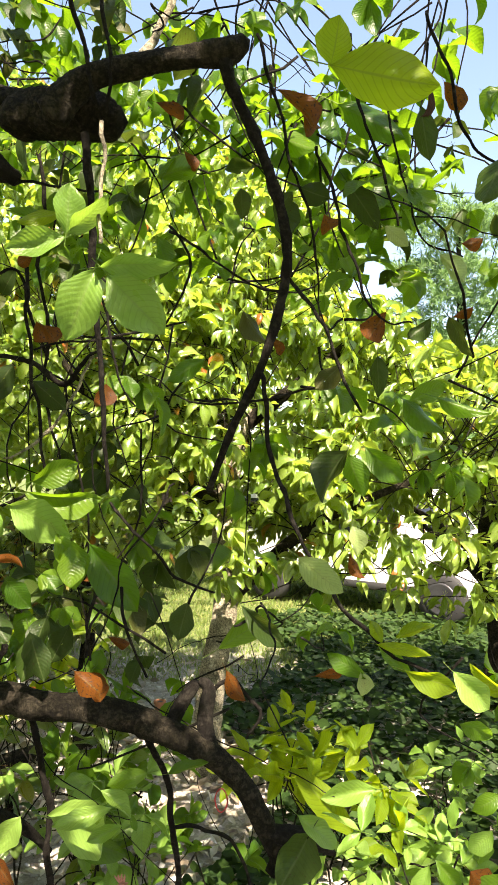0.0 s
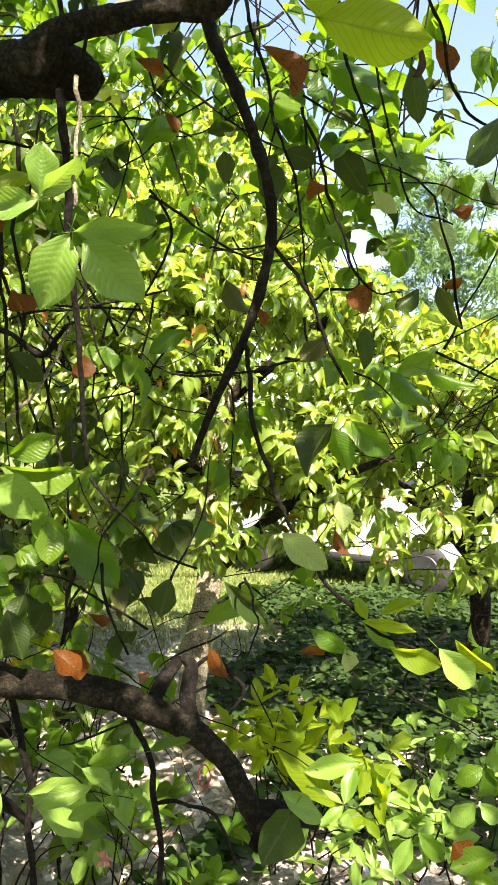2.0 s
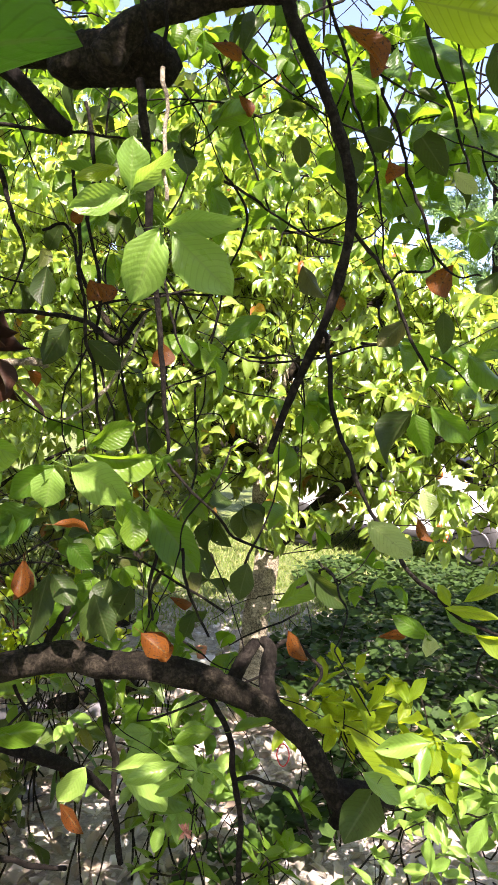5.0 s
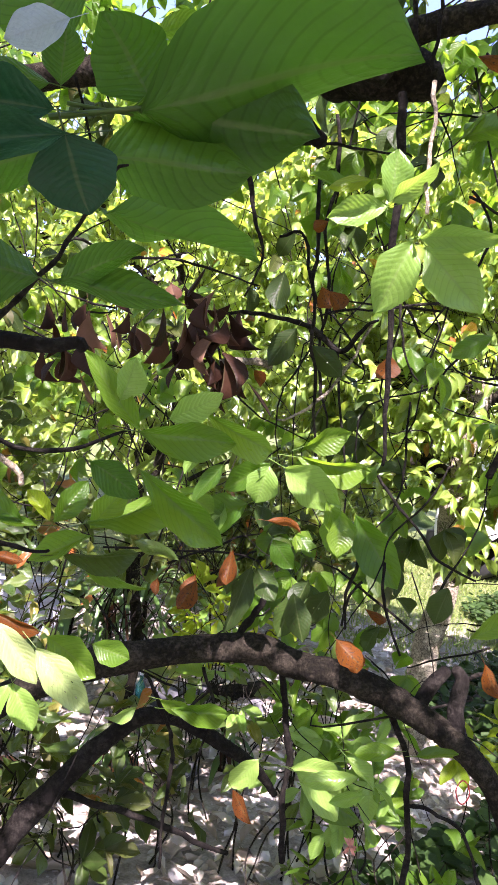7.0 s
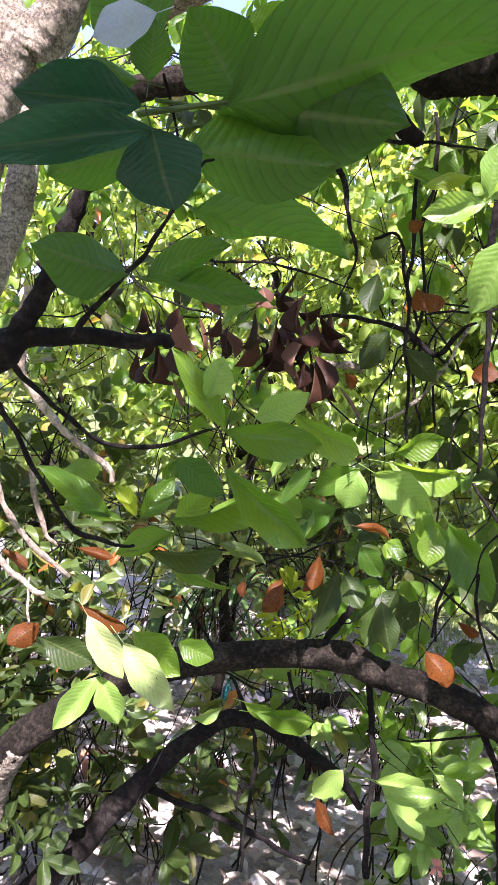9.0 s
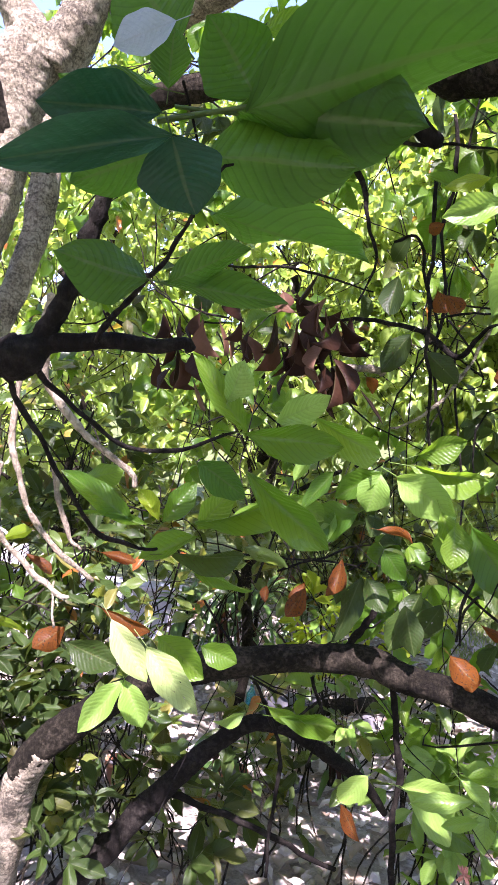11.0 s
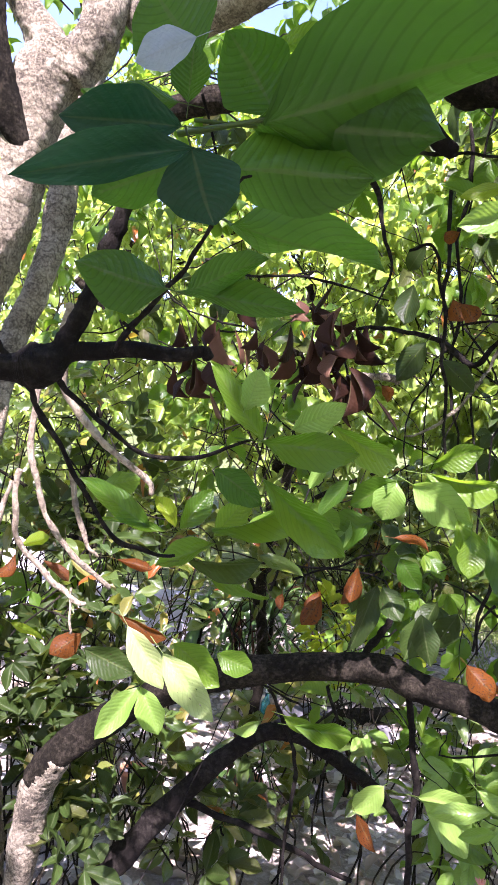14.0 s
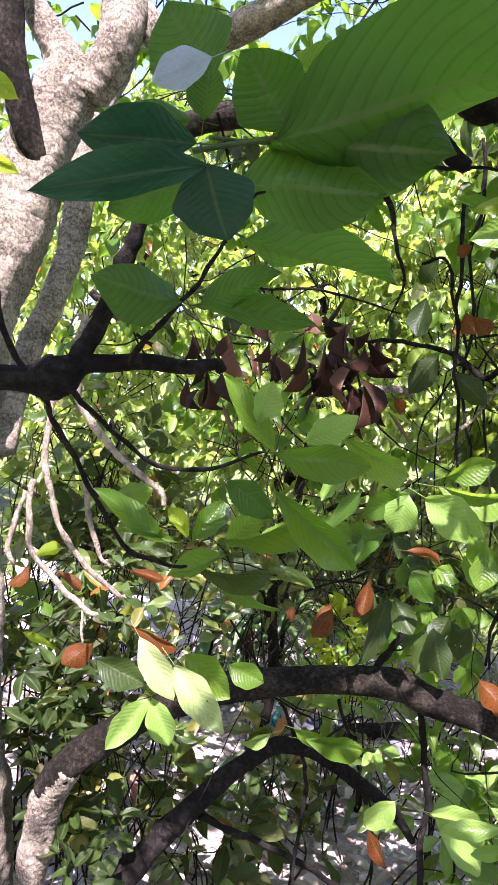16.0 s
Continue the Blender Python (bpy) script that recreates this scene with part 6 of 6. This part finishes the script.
RUBBER = plain_material("rubber", (0.015, 0.015, 0.015), (0.03, 0.03, 0.03), 20.0, 0.8)
STEEL = plain_material("wheel_steel", (0.05, 0.05, 0.055), (0.11, 0.11, 0.115), 6.0, 0.45, 0.6, 0.05)
TERRACOTTA = plain_material("terracotta", (0.30, 0.12, 0.06), (0.42, 0.19, 0.10), 12.0, 0.85)
PLASTER = plain_material("wall_plaster", (0.30, 0.30, 0.34), (0.42, 0.42, 0.47), 5.0, 0.9, bump=0.4)
CLOTH = plain_material("sack_cloth", (0.46, 0.46, 0.46), (0.58, 0.58, 0.57), 9.0, 0.9)
DARK_STONE = plain_material("stone_dark", (0.05, 0.05, 0.055), (0.13, 0.13, 0.135), 10.0, 0.9, bump=0.6)
RED_CORD = plain_material("red_cord", (0.5, 0.03, 0.03), (0.6, 0.06, 0.05), 30.0, 0.6)
PINK = plain_material("young_shoot", (0.40, 0.14, 0.10), (0.52, 0.24, 0.18), 30.0, 0.6)


def glassy(name, tone):
    n = Nodes(name)
    return n.done(n.put("ShaderNodeBsdfPrincipled", {"Base Color": one(tone), "Roughness": 0.12, "Transmission Weight": 0.65, "IOR": 1.45}).outputs[0])


TEAL = glassy("bottle_teal", (0.05, 0.42, 0.42))
CLEAR = glassy("bottle_clear", (0.55, 0.66, 0.74))


def solid(name, bm, material, parent, label="", smooth=True):
    me = bpy.data.meshes.new(name)
    bmesh.ops.recalc_face_normals(bm, faces=bm.faces)
    bm.to_mesh(me)
    bm.free()
    me.polygons.foreach_set("use_smooth", [smooth] * len(me.polygons))
    return part(name, me, material, parent, label)


def box_bm(x0, x1, y0, y1, z0, z1, bevel=0.02, segments=2):
    bm = bmesh.new()
    bmesh.ops.create_cube(bm, size=1.0)
    for v in bm.verts:
        v.co = Vector(((x0 + x1) / 2 + v.co.x * (x1 - x0), (y0 + y1) / 2 + v.co.y * (y1 - y0), (z0 + z1) / 2 + v.co.z * (z1 - z0)))
    if bevel:
        bmesh.ops.bevel(bm, geom=bm.edges[:], offset=bevel, segments=segments, profile=0.7, affect="EDGES")
    return bm


def outline_bm(profile, y0, y1, bevel=0.04):
    """A side outline in x and z drawn out from y0 to y1."""
    bm = bmesh.new()
    a = [bm.verts.new((x, y0, z)) for x, z in profile]
    c = [bm.verts.new((x, y1, z)) for x, z in profile]
    bm.faces.new(a), bm.faces.new(c[::-1])
    for i in range(len(a)):
        j = (i + 1) % len(a)
        bm.faces.new((a[j], a[i], c[i], c[j]))
    bmesh.ops.recalc_face_normals(bm, faces=bm.faces)
    bmesh.ops.bevel(bm, geom=bm.edges[:], offset=bevel, segments=2, profile=0.7, affect="EDGES")
    return bm


def lathe_bm(profile, sides=24, axis="z"):
    bm = bmesh.new()
    rings = []
    for r, h in profile:
        ring = []
        for k in range(sides):
            a = 2 * math.pi * k / sides
            p = (r * math.cos(a), r * math.sin(a), h)
            ring.append(bm.verts.new(p if axis == "z" else (p[0], h, p[1])))
        rings.append(ring)
    for p, q in zip(rings, rings[1:]):
        for k in range(sides):
            m = (k + 1) % sides
            bm.faces.new((p[k], p[m], q[m], q[k]))
    bm.faces.new(rings[0][::-1]), bm.faces.new(rings[-1])
    return bm


def settle(t, at, turn=0.0):
    """Moves a thing built at the origin, with its parts."""
    t.matrix_basis = pose(*at, 0, 0, turn)


def van():
    t = thing("van", (0, 0, 0), "small white van parked on the grass", "van")
    solid("body", outline_bm([(-2.0, 0.32), (2.0, 0.32), (2.05, 0.75), (1.75, 0.92), (1.15, 1.02), (0.75, 1.52), (0.55, 1.6), (-1.9, 1.6), (-2.0, 1.5), (-2.05, 0.6)], -0.8, 0.8, 0.05), WHITE_PAINT, t)
    for y in (-0.806, 0.806):
        for x0, x1 in ((-1.75, -0.85), (-0.72, 0.1), (0.2, 0.7)):
            glass = solid("side_window", box_bm(x0, x1, y - 0.006, y + 0.006, 1.02, 1.42, 0.004, 1), DARK_GLASS, t)
            solid("window_frame", box_bm(x0 - 0.03, x1 + 0.03, y - 0.004, y + 0.004, 0.985, 1.015, 0.002, 1), RUBBER, glass)
        solid("sill_trim", box_bm(-1.0, 1.0, y - 0.012, y + 0.012, 0.33, 0.42, 0.008, 1), RUBBER, t)
        solid("mirror", box_bm(0.85, 1.0, y - 0.09, y + 0.09, 1.0, 1.14, 0.02), WHITE_PAINT, t)
    solid("rear_window", box_bm(-2.045, -2.03, -0.6, 0.6, 1.02, 1.42, 0.005, 1), DARK_GLASS, t)
    bm = box_bm(-0.012, 0.012, -0.65, 0.65, -0.27, 0.27, 0.005, 1)
    bmesh.ops.transform(bm, matrix=pose(0.965, 0, 1.275, 0, -39, 0), verts=bm.verts)
    solid("windscreen", bm, DARK_GLASS, t)
    for x in (-2.09, 2.07):
        solid("bumper", box_bm(x - 0.07, x + 0.07, -0.8, 0.8, 0.3, 0.5, 0.03), RUBBER, t)
    for y in (-0.62, 0.62):
        solid("headlight", box_bm(1.98, 2.07, y - 0.13, y + 0.13, 0.62, 0.76, 0.03), STEEL, t, "clear headlight")
    for x in (-1.25, 1.3):
        for y in (-0.74, 0.74):
            bm = lathe_bm([(0.19, -0.09), (0.29, -0.09), (0.315, -0.05), (0.315, 0.05), (0.29, 0.09), (0.19, 0.09)], 28, "y")
            bmesh.ops.translate(bm, verts=bm.verts, vec=(x, y * 1.05, 0.315))
            tyre = solid("tyre", bm, RUBBER, t)
            bm = lathe_bm([(0.05, -0.1), (0.17, -0.095), (0.195, -0.1), (0.195, 0.1), (0.17, 0.095), (0.05, 0.1)], 20, "y")
            bmesh.ops.translate(bm, verts=bm.verts, vec=(x, y * 1.05, 0.315))
            solid("rim", bm, STEEL, tyre)
    return t


settle(van(), ((1.03, 9.792)[0], (1.03, 9.792)[1] + 0.5, 0.0), -33)


def flower_pot(radius, height):
    t = thing("flower_pot", (0, 0, 0), "small terracotta flower pot with soil", "flower pot", "flower pots")
    solid("pot", lathe_bm([(radius * 0.68, 0.0), (radius * 0.95, height * 0.8), (radius * 1.06, height * 0.8), (radius * 1.06, height), (radius * 0.9, height), (radius * 0.86, height * 0.82), (0.01, height * 0.82)]), TERRACOTTA, t)
    bm = lathe_bm([(radius * 0.86, height * 0.8), (radius * 0.5, height * 0.88), (0.01, height * 0.9)])
    solid("soil", bm, DARK_STONE, t)
    return t


def strap_plant(at, height, leaves, label, seed, reach=0.5):
    """A clump of long arching strap leaves on a short stem."""
    rng = np.random.default_rng(seed)
    x, y, z = at
    t = thing("strap_leaf_plant", at, label, "plant", "strap-leaf plants")
    tube("stem", [(x, y, z - 0.02, 0.018), (x + 0.01, y, z + height * 0.4, 0.016), (x, y + 0.01, z + height * 0.7, 0.012)], BARK_DARK, t)
    for k in range(leaves):
        a, s = rng.uniform(0, 6.28), rng.uniform(0.6, 1.0)
        root = Vector((x, y, z + height * rng.uniform(0.25, 0.7)))
        out = Vector((math.cos(a), math.sin(a), 0))
        side = Vector((-math.sin(a), math.cos(a), 0))
        rise = rng.uniform(0.15, 0.5)
        verts, uvs = [], []
        for i in range(8):
            q = i / 7
            c = root + out * (reach * s * q) + Vector((0, 0, height * (rise * 2 * q - (rise * 2 + 0.35) * q * q * s)))
            c.z = max(c.z, z + 0.02)
            h = 0.017 * math.sin(math.pi * min(1, 0.18 + q * 0.82)) + 0.001
            for e in (-1, 0, 1):
                verts.append(c + side * h * e + Vector((0, 0, 0.006 * abs(e))))
                uvs.append((0.5 + 0.5 * e, q))
        quads = [(i * 3 + j, i * 3 + j + 1, i * 3 + j + 4, i * 3 + j + 3) for i in range(7) for j in range(2)]
        part("strap_leaf", build_mesh("strap_leaf", verts, quads, uvs), BROWN if k % 6 == 0 else STRAP, t)
    return t


G = ground_height
for (x, y), r, h in (((-1.499, 2.926), 0.075, 0.12), ((-1.92, 2.652), 0.06, 0.1)):
    settle(flower_pot(r, h), (x, y, G(x, y)))
x, y = (-0.851, 5.018)
block = thing("concrete_block", (0, 0, 0), "white-painted concrete block on the ground", "block")
solid("block_body", box_bm(-0.1, 0.1, -0.07, 0.07, 0, 0.1, 0.008), CLOTH, block)
settle(block, (x, y, G(x, y) - 0.005), 12)
settle(flower_pot(0.04, 0.075), (x, y, G(x, y) + 0.095))
for k, ((x, y), h) in enumerate((((-2.288, 4.015), 0.75), ((-2.194, 4.285), 0.7), ((-2.289, 5.185), 0.6), ((-2.527, 3.945), 0.7), ((-1.549, 2.957), 0.4), ((-1.179, 3.335), 0.3))):
    strap_plant((x, y, G(x, y)), h, 34 if h > 0.5 else 18, "clump of arching strap leaves, some dried brown", 120 + k, 0.45 if h > 0.5 else 0.22)


def bottle(material, label, r, h):
    t = thing("bottle", (0, 0, 0), label, "bottle", "bottles on the ground")
    solid("glass", lathe_bm([(r * 0.9, 0), (r, 0.01), (r, h * 0.62), (r * 0.4, h * 0.82), (r * 0.36, h)], 16), material, t)
    solid("cap", lathe_bm([(r * 0.42, h), (r * 0.42, h + 0.015)], 12), WHITE_PAINT, t)
    return t


x, y = (-1.893, 3.787)
settle(bottle(TEAL, "teal plastic bottle standing on the ground", 0.028, 0.17), (x, y, G(x, y)))
x, y = (-1.941, 3.731)
settle(bottle(CLEAR, "clear pale-blue bottle standing on the ground", 0.03, 0.15), (x, y, G(x, y)))


def dark_stone(at, size, seed):
    t = thing("stone", (0, 0, 0), "dark grey rough stone on the ground", "stone", "dark stones")
    rng = np.random.default_rng(seed)
    bm = bmesh.new()
    bmesh.ops.create_icosphere(bm, subdivisions=3, radius=1.0)
    for v in bm.verts:
        p = v.co.copy()
        v.co *= 1 + 0.35 * noise.noise(p * 1.3 + Vector((seed, 0, 0))) + 0.12 * noise.noise(p * 4.0)
        v.co = Vector((v.co.x * size, v.co.y * size * 0.8, v.co.z * size * 0.6))
    solid("stone_body", bm, DARK_STONE, t)
    settle(t, at, rng.uniform(0, 360))


for k, ((x, y), s) in enumerate((((-1.794, 3.901), 0.1), ((-1.735, 4.042), 0.085), ((-1.626, 4.131), 0.075), ((-1.694, 3.819), 0.06), ((-1.299, 3.212), 0.07), ((-1.301, 4.167), 0.06))):
    dark_stone((x, y, G(x, y) + s * 0.3), s, k + 3)
log = thing("log", ((-1.551, 4.256)[0], (-1.551, 4.256)[1], 0), "dark fallen log lying on the soil", "log")
(x0, y0), (x1, y1) = (-1.553, 4.094), (-1.174, 4.528)
tube("log_body", [(x0, y0, G(x0, y0) + 0.04, 0.05), ((x0 + x1) / 2, (y0 + y1) / 2 + 0.03, 0.05, 0.045), (x1, y1, G(x1, y1) + 0.04, 0.04)], BARK_DARK, log)

# a low plastered wall and a sack beside it
(x0, y0), (x1, y1) = (-4.584, 3.363), (-2.859, 4.401)
ang = math.degrees(math.atan2(y1 - y0, x1 - x0))
span = math.hypot(x1 - x0, y1 - y0)
low_wall = thing("low_wall", (0, 0, 0), "low plastered garden wall, pale lilac grey", "wall")
solid("wall_body", box_bm(0, span, 0, 0.14, -0.1, 0.36, 0.012), PLASTER, low_wall)
solid("coping", box_bm(-0.02, span + 0.02, -0.025, 0.165, 0.363, 0.40, 0.01), PLASTER, low_wall)
settle(low_wall, (x0, y0, 0), ang)
x, y = (-4.323, 4.063)
sack = thing("sack", (0, 0, 0), "bulging white cloth sack leaning by the wall", "sack")
bm = bmesh.new()
bmesh.ops.create_icosphere(bm, subdivisions=4, radius=1.0)
for v in bm.verts:
    p = v.co.copy()
    k = 1 + 0.12 * noise.noise(p * 2.0) + 0.05 * noise.noise(p * 6.0)
    v.co = Vector((p.x * 0.17 * k, p.y * 0.15 * k, 0.32 + max(-0.95, p.z) * 0.34 * k))
solid("sack_body", bm, CLOTH, sack)
settle(sack, (x, y, 0))

# a red cord looped round a low limb
cx, cy, cz = (-0.037, 1.968, 0.844)
cord = thing("red_cord", (cx, cy, cz + 0.03), "thin red cord looped on a twig", "cord")
tube("cord_loop", [(cx + 0.016 * math.sin(a), cy + 0.004 * math.cos(3 * a), cz + 0.028 * math.cos(a), 0.0016) for a in np.linspace(0, 6.6, 12)], RED_CORD, cord)

# reddish young shoots low down
for px in ((-0.299, 1.995, 0.604), (-0.299, 2.026, 0.586)):
    x, y, z = px
    shoot = thing("young_shoot", (x, y, z), "small pinkish young leaf shoot on a low twig", "shoot")
    rng_s = np.random.default_rng(4)
    tube("stalk", [(x, y + 0.01, z - 0.06, 0.002), (x, y, z, 0.0015)], BARK, shoot)
    for k in range(9):
        d = rng_s.normal(0, 1, 3) + (0, -0.3, 0.8)
        d /= np.linalg.norm(d)
        tube("bud", [(x, y, z, 0.002), (*(np.array((x, y, z)) + d * 0.014), 0.003), (*(np.array((x, y, z)) + d * 0.026), 0.0012)], PINK, shoot)
